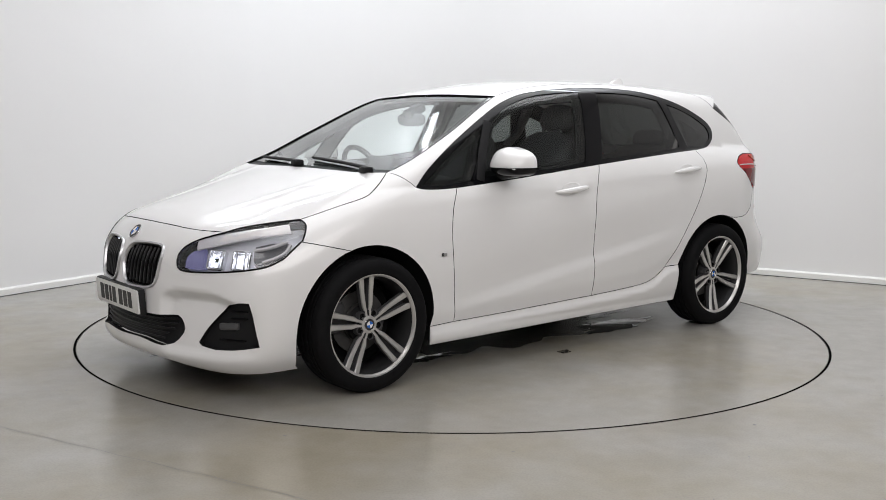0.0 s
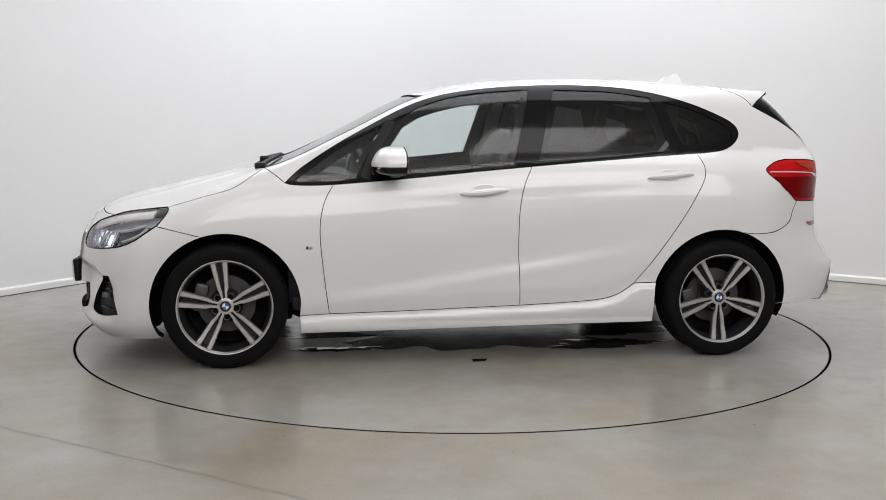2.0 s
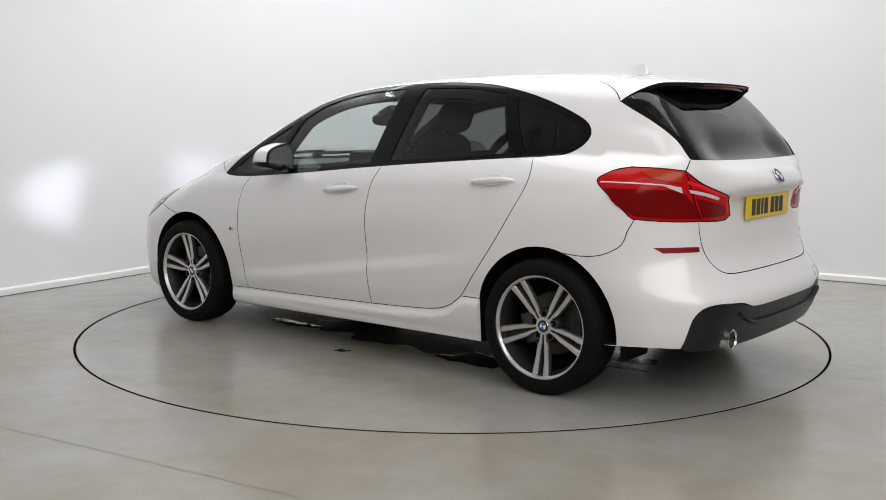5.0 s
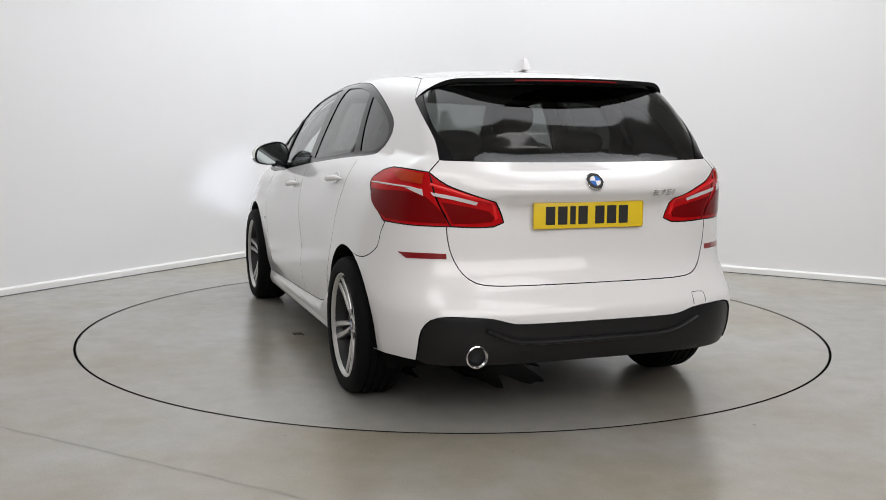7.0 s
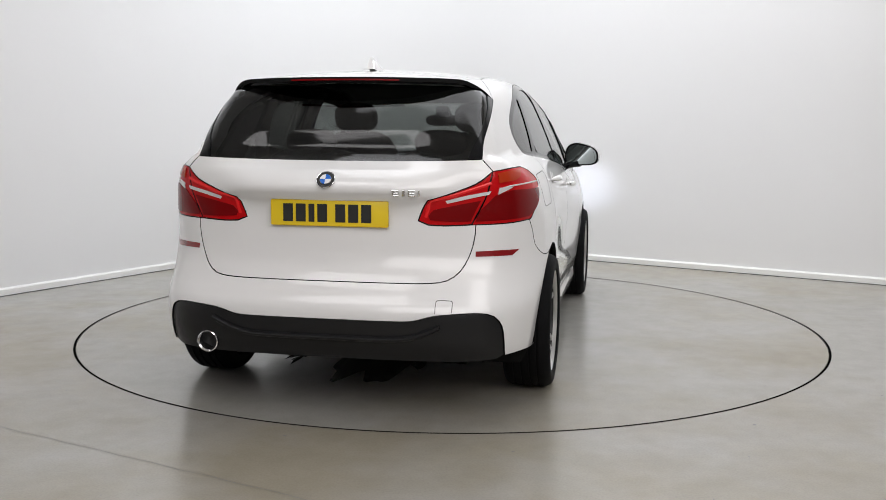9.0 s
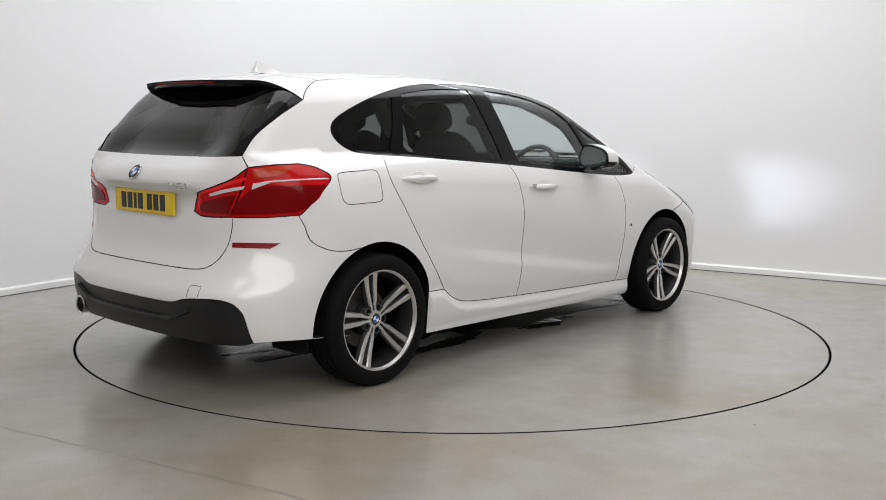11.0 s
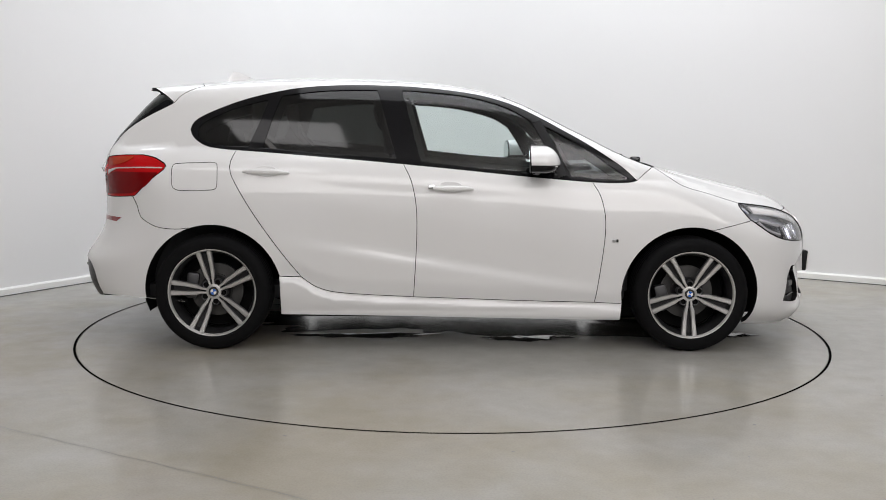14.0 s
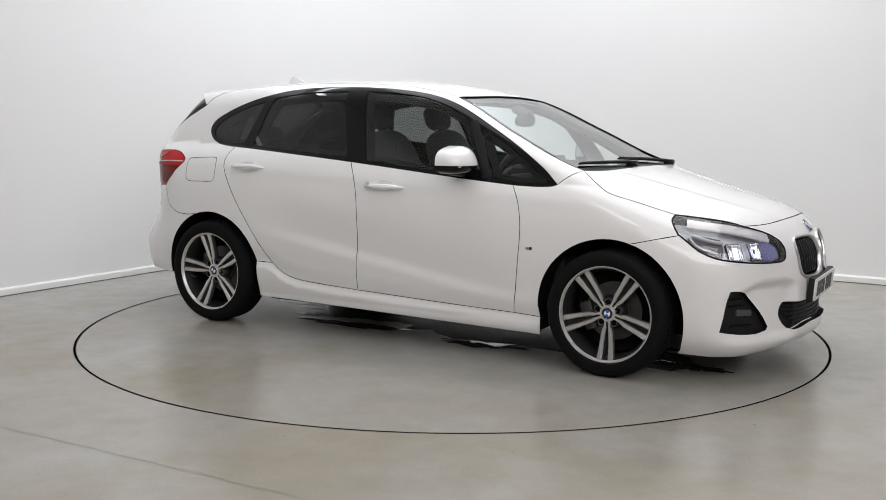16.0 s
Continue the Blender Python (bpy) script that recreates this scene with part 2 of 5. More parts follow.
tagged(part("floor", ring_floor(), FLOOR), "pale grey poured floor with a soft sheen", "floor", kind="structure")
wall_strip("wall_back", 0.0, -0.15, -0.05, HEIGHT, WALL)
tagged(wall_strip("baseboard", 0.022, 0.001, 0.0, 0.058, SKIRTING, 0.012), "white painted skirting board", "baseboard")
# thin dark strip draws the joint and its contact shade below the skirting
tagged(wall_strip("baseboard_contact_line", 0.0255, 0.0225, 0.0, 0.004, JOINT), "dark strip for the joint and contact shade below the skirting", "joint")
tagged(part("ceiling", rbox(30, 30, 0.2, 0, m=pose(0, 0, HEIGHT + 0.102)), CEILING, smooth=False), kind="structure")
tagged(part("wall_front", rbox(26, 0.2, HEIGHT, 0, m=pose(0, -9.0, HEIGHT / 2)), BACK, smooth=False), kind="structure")
pit = part("turntable_pit", lathe([(0.0, -0.05), (R_TABLE + 0.2, -0.05)], 96, pose(0, 0, 0, 90)), JOINT)
tagged(pit, "dark gap under the edge of the turntable", "gap", kind="structure")


def saw_cut(p, q, width=0.003):
    d = (Vector(q) - Vector(p)).normalized()
    n = Vector((-d.y, d.x, 0)) * width / 2
    bm = bmesh.new()
    a, b = Vector(p), Vector(q)
    steps = 24
    rows = []
    for i in range(steps + 1):
        c = a.lerp(b, i / steps) + Vector((-d.y, d.x, 0)) * 0.004 * math.sin(i * 1.7)
        w = n * (0.5 + 0.5 * abs(math.sin(i * 2.3)))
        rows.append([bm.verts.new(c + w + Vector((0, 0, 0.0012))), bm.verts.new(c - w + Vector((0, 0, 0.0012)))])
    for r, s in zip(rows, rows[1:]):
        bm.faces.new((r[0], r[1], s[1], s[0]))
    return bm



def disc(r, z, n=160):
    bm = bmesh.new()
    rows = [[bm.verts.new((q * math.cos(2 * math.pi * i / n), q * math.sin(2 * math.pi * i / n), h)) for i in range(n)] for q, h in ((r - 0.004, z), (r, z - 0.004), (r, z - 0.04))]
    for a, b in zip(rows, rows[1:]):
        for i in range(n):
            bm.faces.new((a[i], a[(i + 1) % n], b[(i + 1) % n], b[i]))
    bm.faces.new(rows[0])
    return bm


turntable = tagged(part("turntable", disc(R_TABLE - 0.006, 0.0), FLOOR, angle=30), "round grey turntable set flush in the floor", "turntable", kind="structure")
tagged(part("floor_joint", saw_cut((-1.95, -2.18, 0), (-0.3, -3.09, 0)), HAIRLINE), "fine dark joint in the floor", "joint", kind="structure")



from mathutils import geometry


def curve1(pts):
    """A smooth line through the points (u, v), level beyond its ends."""
    U = np.array([p[0] for p in pts], float)
    V = np.array([p[1] for p in pts], float)
    S = np.gradient(V, U)

    def at(u):
        u = np.clip(u, U[0], U[-1])
        i = np.clip(np.searchsorted(U, u, side="right") - 1, 0, len(U) - 2)
        h = U[i + 1] - U[i]
        t = (u - U[i]) / h
        return ((2 * t ** 3 - 3 * t ** 2 + 1) * V[i] + (t ** 3 - 2 * t ** 2 + t) * h * S[i]
                + (3 * t ** 2 - 2 * t ** 3) * V[i + 1] + (t ** 3 - t ** 2) * h * S[i + 1])
    return at


def softened(f, w):
    """The same line with its kinks rounded over the width w."""
    return lambda u: sum(f(u + d * w) for d in (-1, -0.66, -0.33, 0, 0.33, 0.66, 1)) / 7


def smax(a, b, k):
    h = np.clip(k - np.abs(a - b), 0, None) / k
    return np.maximum(a, b) + h * h * k * 0.25


# the car's lines: x ahead, y to its left, z up from the ground
BELT = softened(curve1([(-2.2, 1.13), (-1.6, 1.13), (-1.2, 1.118), (-0.8, 1.085), (-0.2, 1.038), (0.35, 0.985), (0.78, 0.95), (1.05, 0.955), (1.2, 0.96), (1.6, 0.86), (2.2, 0.75)]), 0.22)
FLANK = softened(curve1([(-2.2, 0.815), (-2.0, 0.845), (-1.75, 0.872), (-1.335, 0.893), (-0.9, 0.885), (0, 0.88), (0.9, 0.886), (1.335, 0.886), (1.7, 0.872), (1.95, 0.845), (2.2, 0.80)]), 0.2)
CABIN = softened(curve1([(-2.2, 0.64), (-1.9, 0.675), (-1.6, 0.715), (-1.3, 0.755), (-0.9, 0.79), (-0.3, 0.813), (0.3, 0.82), (0.8, 0.815), (1.1, 0.81), (1.4, 0.80), (1.8, 0.76), (2.2, 0.70)]), 0.2)


def SHOULDER(q):
    return np.exp(np.minimum(q, 0) / 0.095)


TUCK = softened(curve1([(0.0, 0.26), (0.12, 0.14), (0.2, 0.065), (0.28, 0.035), (0.4, 0.018), (0.55, 0.004), (0.7, 0.0), (1.2, 0.0)]), 0.03)
CROWN = curve1([(-2.1, 1.43), (-1.95, 1.449), (-1.69, 1.487), (-1.366, 1.517), (-1.0, 1.537), (-0.5, 1.536), (0.0, 1.502), (0.3, 1.44), (0.7, 1.245), (1.05, 1.07), (1.2, 1.03), (1.45, 0.972), (1.72, 0.905), (1.95, 0.845), (2.08, 0.795), (2.16, 0.74), (2.25, 0.66)])
ARCHING = curve1([(-2.0, 0.07), (-1.9, 0.07), (-1.5, 0.13), (-0.5, 0.13), (0.0, 0.12), (0.3, 0.10), (0.7, 0.06), (1.15, 0.04), (1.4, 0.12), (1.65, 0.19), (2.0, 0.22), (2.2, 0.22)])
NOSE = curve1([(0.1, 2.05), (0.16, 2.16), (0.2, 2.192), (0.3, 2.20), (0.42, 2.20), (0.55, 2.19), (0.68, 2.165), (0.76, 2.125), (0.85, 2.06), (1.0, 1.90)])
TAIL = curve1([(0.15, -1.98), (0.22, -2.08), (0.3, -2.14), (0.42, -2.175), (0.5, -2.17), (0.58, -2.115), (0.66, -2.07), (0.8, -2.048), (0.9, -2.046), (0.942, -2.060), (0.958, -2.09), (0.975, -2.108), (1.03, -2.095), (1.065, -2.055), (1.10, -1.985), (1.25, -1.885), (1.42, -1.745), (1.6, -1.60)])

TAIL_SIDE = curve1([(0.15, -1.98), (0.22, -2.08), (0.3, -2.14), (0.42, -2.175), (0.5, -2.17), (0.58, -2.115), (0.66, -2.07), (0.8, -2.048), (0.9, -2.046), (0.975, -2.05), (1.03, -2.045), (1.065, -2.038), (1.10, -2.020), (1.20, -1.952), (1.30, -1.862), (1.42, -1.752), (1.6, -1.60)])
SEAM = softened(curve1([(-1.0, 0.413), (-0.85, 0.411), (-0.771, 0.357), (-0.68, 0.326), (-0.511, 0.31), (-0.217, 0.296), (0.4, 0.277), (0.96, 0.262)]), 0.02)


def ease(u):
    u = np.clip(u, 0, 1)
    return u * u * (3 - 2 * u)


STATE = {"tail": True}


def shell(x, y, z):
    """Under zero inside the car's outer skin."""
    y = np.abs(y)
    q = z - BELT(x)
    low = FLANK(x) - (FLANK(x) - CABIN(x)) * SHOULDER(q) - TUCK(z)
    # pressed lines: a concave blade low in the doors, a crease at the handles, a flared sill below the doors
    u = z - (0.515 - 0.155 * x)
    fade = np.exp(-((x - 0.02) / 0.80) ** 4)
    blade = np.where(u > 0, 1 - ease(u / 0.24), 1 - ease(-u / 0.08))
    low = low - 0.016 * fade * blade
    k = 0.940 - 0.052 * x - z
    low = low - 0.007 * ease(k / 0.075) * np.exp(-np.maximum(k, 0) / 0.14) * np.clip((1.45 - x) / 0.45, 0, 1) * np.clip((x + 1.75) / 0.3, 0, 1)
    s = SEAM(x) - z
    low = low + (0.026 * ease(s / 0.05) - 0.010 * ease((s + 0.10) / 0.10)) * ease((1.02 - x) / 0.08) * ease((x + 1.02) / 0.08) + 0.02 * ease((0.23 - z) / 0.06) * ease((1.02 - x) / 0.08) * ease((x + 1.02) / 0.08)
    high = CABIN(x) - 0.30 * q - 0.27 * q * q
    side = y - np.where(q < 0, low, high)
    ridge = 0.008 * np.exp(-((y - 0.36 - 0.14 * (1.9 - x)) / 0.035) ** 2) * np.clip((x - 1.2) / 0.2, 0, 1) * np.clip((2.0 - x) / 0.3, 0, 1)
    top = (z - CROWN(x) + ARCHING(x) * y * y - ridge) * 0.9
    f = smax(side, top, 0.09 - 0.035 * np.exp(-((x - 0.65) / 0.4) ** 4) + 0.06 * np.clip(x - 1.0, 0, 1))
    front = (x - NOSE(z) + 0.40 * y * y + 0.06 * y ** 6)
    # scooped cheeks round the fog lamps, above a forward lip
    brow = 0.525 - 0.05 * ease((y - 0.60) / 0.2) - 0.02 * ease((0.46 - y) / 0.1)
    scoop = ease((brow - z) / 0.065) * ease((y - 0.34) / 0.06) * ease((0.82 - y) / 0.08) * ease((z - 0.195) / 0.065)
    front = front + 0.042 * scoop * (0.55 + 0.45 * ease((z - 0.25) / 0.25))
    rear = (TAIL(z) + (TAIL_SIDE(z) - TAIL(z)) * ease((y - 0.30) / 0.30) + 0.10 * y * y + 0.9 * y ** 8 - x) * 0.8
    f = smax(f, front, 0.12)
    if STATE["tail"]:
        f = smax(f, rear, 0.07)
    return f


AXIS = 0.60


def cast(start, way, far=3.0):
    """Where rays from inside the car leave its skin."""
    a = np.zeros(len(start))
    b = np.full(len(start), far)
    for _ in range(34):
        m = (a + b) / 2
        p = start + way * m[:, None]
        out = shell(p[:, 0], p[:, 1], p[:, 2]) > 0
        b = np.where(out, m, b)
        a = np.where(out, a, m)
    return start + way * a[:, None]


def onto(kind, u, v):
    """Points of the skin: 's' x, z of the left side; 't' x, y of the top; 'f' and 'r' y, z of the nose and tail;
    'a' x and an angle round the long axis; 'n' and 'e' an angle from ahead or astern and z."""
    u, v = np.asarray(u, float), np.asarray(v, float)
    o, i = np.zeros_like(u), np.ones_like(u)
    if kind == "s":
        return cast(np.stack([u, o, v], 1), np.stack([o, i, o], 1))
    if kind == "t":
        return cast(np.stack([u, v, o + AXIS], 1), np.stack([o, o, i], 1))
    if kind == "f":
        return cast(np.stack([o + 1.0, u, v], 1), np.stack([i, o, o], 1))
    if kind == "r":
        return cast(np.stack([o - 1.2, u, v], 1), np.stack([-i, o, o], 1))
    if kind == "a":
        return cast(np.stack([u, o, o + AXIS], 1), np.stack([o, np.cos(v), np.sin(v)], 1))
    if kind == "n":
        return cast(np.stack([o + 1.0, o, v], 1), np.stack([np.cos(u), np.sin(u), o], 1))
    return cast(np.stack([o - 1.0, o, v], 1), np.stack([-np.cos(u), np.sin(u), o], 1))


def chart(kind, p):
    if kind == "a":
        return np.stack([p[:, 0], np.arctan2(p[:, 2] - AXIS, p[:, 1])], 1)
    if kind == "n":
        return np.stack([np.arctan2(p[:, 1], p[:, 0] - 1.0), p[:, 2]], 1)
    return np.stack([np.arctan2(p[:, 1], -1.0 - p[:, 0]), p[:, 2]], 1)


def normal(p):
    e = 0.002
    g = np.stack([shell(p[:, 0] + e, p[:, 1], p[:, 2]) - shell(p[:, 0] - e, p[:, 1], p[:, 2]),
                  shell(p[:, 0], p[:, 1] + e, p[:, 2]) - shell(p[:, 0], p[:, 1] - e, p[:, 2]),
                  shell(p[:, 0], p[:, 1], p[:, 2] + e) - shell(p[:, 0], p[:, 1], p[:, 2] - e)], 1)
    return g / np.linalg.norm(g, axis=1)[:, None]


# ---- panels on the skin ----
def line(kind, *pts):
    """A smooth line on the skin through the given points, as places about 2 cm apart. Angles of 'a', 'n', 'e' in degrees."""
    P = np.array(pts, float)
    if kind == "a":
        P[:, 1] = np.radians(P[:, 1])
    elif kind in "ne":
        P[:, 0] = np.radians(P[:, 0])
    out = []
    m = len(P)
    for i in range(m - 1):
        p0, p1, p2, p3 = P[max(i - 1, 0)], P[i], P[i + 1], P[min(i + 2, m - 1)]
        size = np.hypot(*((p2 - p1) * (1, 0.9)))
        k = max(2, int(size / 0.022))
        t = np.linspace(0, 1, k, endpoint=False)[:, None]
        d = np.linalg.norm
        s1 = (p2 - p0) * d(p2 - p1) / max(d(p2 - p1) + d(p1 - p0), 1e-9)
        s2 = (p3 - p1) * d(p2 - p1) / max(d(p2 - p1) + d(p3 - p2), 1e-9)
        out.append((2 * t ** 3 - 3 * t ** 2 + 1) * p1 + (t ** 3 - 2 * t ** 2 + t) * s1 + (3 * t ** 2 - 2 * t ** 3) * p2 + (t ** 3 - t ** 2) * s2)
    out.append(P[-1:])
    Q = np.vstack(out)
    return onto(kind, Q[:, 0], Q[:, 1])


def rev(p):
    return p[::-1]


def mir(p):
    return p * np.array([1, -1, 1])


def both(*lines):
    """A loop over the whole width: the left half from the middle to the middle, and its mirror image."""
    half = np.vstack(lines)
    return np.vstack([half, rev(mir(half))])


def within(P, L):
    """Which of the points lie inside the loop."""
    inside = np.zeros(len(P), bool)
    for (x0, y0), (x1, y1) in zip(L, np.roll(L, -1, 0)):
        hit = (y0 > P[:, 1]) != (y1 > P[:, 1])
        at = x0 + (P[:, 1] - y0) * (x1 - x0) / (y1 - y0 if y1 != y0 else 1e-12)
        inside ^= hit & (P[:, 0] < at)
    return inside


def fill(loops, step, scale):
    """A flat mesh of closed outlines (the first outside, then holes), on a grid."""
    V, edges = [], []
    for L in loops:
        k = len(V)
        V += [Vector(p) for p in L]
        edges += [(k + i, k + (i + 1) % len(L)) for i in range(len(L))]
    B = np.vstack(loops)
    lo, hi = B.min(0), B.max(0)
    g = np.stack(np.meshgrid(np.arange(lo[0] + step / 2, hi[0], step), np.arange(lo[1] + step / 2, hi[1], step)), -1).reshape(-1, 2)
    if len(g):
        ok = within(g, loops[0])
        for L in loops[1:]:
            ok &= ~within(g, L)
        g = g[ok]
    if len(g):
        near = np.sqrt(((g[:, None] - B[None]) ** 2).sum(-1)).min(1)
        V += [Vector(p) for p in g[near > step * 0.35]]
    W, _, T, *_ = geometry.delaunay_2d_cdt(V, edges, [], 0, 1e-7)
    W = np.array([tuple(v) for v in W])
    T = np.array([t for t in T if len(t) == 3])
    C = W[T].mean(1)
    ok = within(C, loops[0])
    for L in loops[1:]:
        ok &= ~within(C, L)
    F = T[ok].tolist()
    count = {}
    for f in F:
        for a, b in zip(f, f[1:] + f[:1]):
            count[(min(a, b), max(a, b))] = count.get((min(a, b), max(a, b)), 0) + 1
    E = [list(e) for e, c in count.items() if c == 1]
    used = sorted({i for f in F for i in f})
    at = {v: i for i, v in enumerate(used)}
    return W[used] / scale, [[at[i] for i in f] for f in F], [[at[i] for i in e] for e in E]


def tidy(L, gap, hole):
    """Drop doubled points, turn the loop the right way round and draw it back by the gap."""
    keep = [0]
    for i in range(1, len(L)):
        if np.hypot(*(L[i] - L[keep[-1]])) > 0.003:
            keep.append(i)
    L = L[keep]
    while np.hypot(*(L[0] - L[-1])) < 0.003:
        L = L[:-1]
    area = np.sum(L[:, 0] * np.roll(L[:, 1], -1) - L[:, 1] * np.roll(L[:, 0], -1))
    if (area < 0) != hole:
        L = L[::-1]
    d = np.roll(L, -1, 0) - L
    d /= np.linalg.norm(d, axis=1)[:, None]
    n = np.stack([-d[:, 1], d[:, 0]], 1)
    b = n + np.roll(n, 1, 0)
    b /= np.maximum(np.linalg.norm(b, axis=1), 0.5)[:, None]
    return L + b * gap


def skin(name, kind, loops, mat, parent, label="", gap=0.002, step=0.045, sink=0.0, depth=0.014, sides=(1,), back=False):
    """A panel of the skin inside the outline loops[0], with holes loops[1:], a folded edge, on the left, the right or both."""
    scale = np.array([1.0, 0.9])
    if kind in "ne":
        scale = np.array([1.1, 1.0])
    flat = [tidy(chart(kind, L) * scale, gap, i > 0) for i, L in enumerate(loops)]
    V, F, E = fill(flat, step, scale)
    P = onto(kind, V[:, 0], V[:, 1])
    N = normal(P)
    P = P - N * sink
    obs = []
    for side in sides:
        s = np.array([1, side, 1])
        p, nn = P * s, N * s
        faces = []
        for f in F:
            q = p[f] - p[f[0]]
            a = np.cross(q, np.roll(q, -1, 0)).sum(0)
            faces.append(f if a @ nn[f].sum(0) > 0 else f[::-1])
        k = len(p)
        rim = sorted({i for e in E for i in e})
        at = {v: k + j for j, v in enumerate(rim)}
        pts = np.vstack([p, p[rim] - nn[rim] * depth, p[rim]])
        edge = {v: k + len(rim) + j for j, v in enumerate(rim)}
        walls = [[edge[a], edge[b], at[b], at[a]] for a, b in E]
        caps = []
        if back:
            base = len(pts)
            pts = np.vstack([pts, p - nn * depth])
            caps = [[i + base for i in f[::-1]] for f in faces]
        me = bpy.data.meshes.new(name)
        me.from_pydata(pts.tolist(), [], faces + walls + caps)
        me.polygons.foreach_set("use_smooth", [True] * len(me.polygons))
        split = []
        for j, poly in enumerate(me.polygons):
            for v in poly.vertices:
                split.append(tuple(nn[v]) if j < len(faces) else (tuple(-nn[v - base]) if j >= len(faces) + len(walls) else tuple(poly.normal)))
        me.normals_split_custom_set(split)
        me.materials.append(mat)
        # white panels get black edges: the shade in their gaps is painted on
        if mat is PAINT:
            me.materials.append(LINER)
            me.polygons.foreach_set("material_index", [0] * len(faces) + [1] * len(walls) + [0] * len(caps))
        ob = new(name, me)
        ob.parent = parent
        if label:
            ob["label"] = label
        obs.append(ob)
    return obs


def ribbon(name, P, mat, parent, width=0.012, height=0.006, sides=(1,), closed=False, label=""):
    """A raised strip that follows a line on the skin."""
    N = normal(P)
    T = np.gradient(P, axis=0)
    if closed:
        T = np.roll(P, -1, 0) - np.roll(P, 1, 0)
    T /= np.linalg.norm(T, axis=1)[:, None]
    B = np.cross(N, T)
    prof = [(-0.5, -0.6), (-0.5, 0.3), (-0.25, 1.0), (0.25, 1.0), (0.5, 0.3), (0.5, -0.6)]
    obs = []
    for side in sides:
        bm = bmesh.new()
        rows = []
        for p, nn, b in zip(P, N, B):
            rows.append([bm.verts.new(Vector((p + b * u * width + nn * v * height) * (1, side, 1))) for u, v in prof])
        k = len(prof)
        for r, s in list(zip(rows, rows[1:])) + ([(rows[-1], rows[0])] if closed else []):
            for j in range(k):
                bm.faces.new((r[j], r[(j + 1) % k], s[(j + 1) % k], s[j]))
        if not closed:
            bm.faces.new(rows[0])
            bm.faces.new(rows[-1])
        obs.append(part(name, bm, mat, parent, label, angle=50))
    return obs


def seat_on(kind, u, v, side=1, lift=0.0, spin=0.0):
    """A pose on the skin: its y axis points out of the car, its z axis up along the skin."""
    if kind == "a":
        v = math.radians(v)
    elif kind in "ne":
        u = math.radians(u)
    p = onto(kind, [u], [v])
    n = normal(p)[0]
    o = Vector(p[0] + n * lift)
    y = Vector(n)
    z = (Vector((0, 0, 1)) - y * y.z).normalized()
    x = y.cross(z)
    m = Matrix((x, y, z)).transposed().to_4x4()
    m.translation = o
    if side < 0:
        y2, z2 = Vector((n[0], -n[1], n[2])), Vector((z.x, -z.y, z.z))
        x2 = y2.cross(z2)
        m = Matrix((x2, y2, z2)).transposed().to_4x4()
        m.translation = Vector((o.x, -o.y, o.z))
    return m @ pose(0, 0, 0, 0, spin, 0)


# ---- the car ----
car = empty("car")
tagged(car, "white five-door compact car with black trim on a round turntable", "car")
LR = (1, -1)

# lines of the left side
dlo_top = line("a", (1.027, 23.7), (0.931, 29.3), (0.696, 39.0), (0.394, 48.7), (0.209, 52.8), (0.084, 54.4), (-0.163, 55.4), (-0.382, 55.8), (-0.631, 55.4), (-0.848, 54.2), (-1.032, 52.1), (-1.218, 49.4), (-1.375, 46.5), (-1.455, 44.2), (-1.477, 41.5), (-1.448, 38.3), (-1.375, 35.5), (-1.258, 33.8), (-1.205, 33.4))
belt_rear = line("a", (-1.205, 33.4), (-0.813, 31.2), (-0.274, 28.3))
belt_front = line("a", (-0.274, 28.3), (0.0, 26.8), (0.341, 24.9), (0.778, 22.8))
belt_tip = line("a", (0.778, 22.8), (0.9, 22.6), (1.0, 23.0), (1.027, 23.7))
door_front = line("s", (0.778, 0.944), (0.818, 0.876), (0.844, 0.775), (0.848, 0.673), (0.835, 0.524), (0.817, 0.371), (0.803, 0.269))
b_line = line("s", (-0.274, 1.036), (-0.232, 0.951), (-0.204, 0.818), (-0.199, 0.669), (-0.206, 0.486), (-0.217, 0.296))
sill_front = line("s", (0.958, 0.262), (0.803, 0.269))
bottom_front = line("s", (0.803, 0.269), (0.4, 0.277), (-0.217, 0.296))
bottom_rear = line("s", (-0.217, 0.296), (-0.511, 0.31), (-0.68, 0.326), (-0.771, 0.357), (-0.846, 0.411))
sill_rear = line("s", (-0.846, 0.411), (-0.968, 0.412))
door_rear = line("s", (-0.846, 0.411), (-0.96, 0.56), (-1.075, 0.722), (-1.164, 0.864), (-1.228, 0.985), (-1.232, 1.05), (-1.205, 1.116))


def arc(cx, cz, r, a0, a1, n=16, squash=1.0):
    """A wheel arch's edge, from angle a0 to a1 (degrees, from ahead)."""
    a = [radians(a0 + (a1 - a0) * i / n) for i in range(n + 1)]
    return onto("s", [cx + r * math.cos(t) for t in a], [cz + r * squash * math.sin(t) for t in a])


def at_z(P, z0, z1):
    return P[(P[:, 2] >= z0) & (P[:, 2] <= z1)]


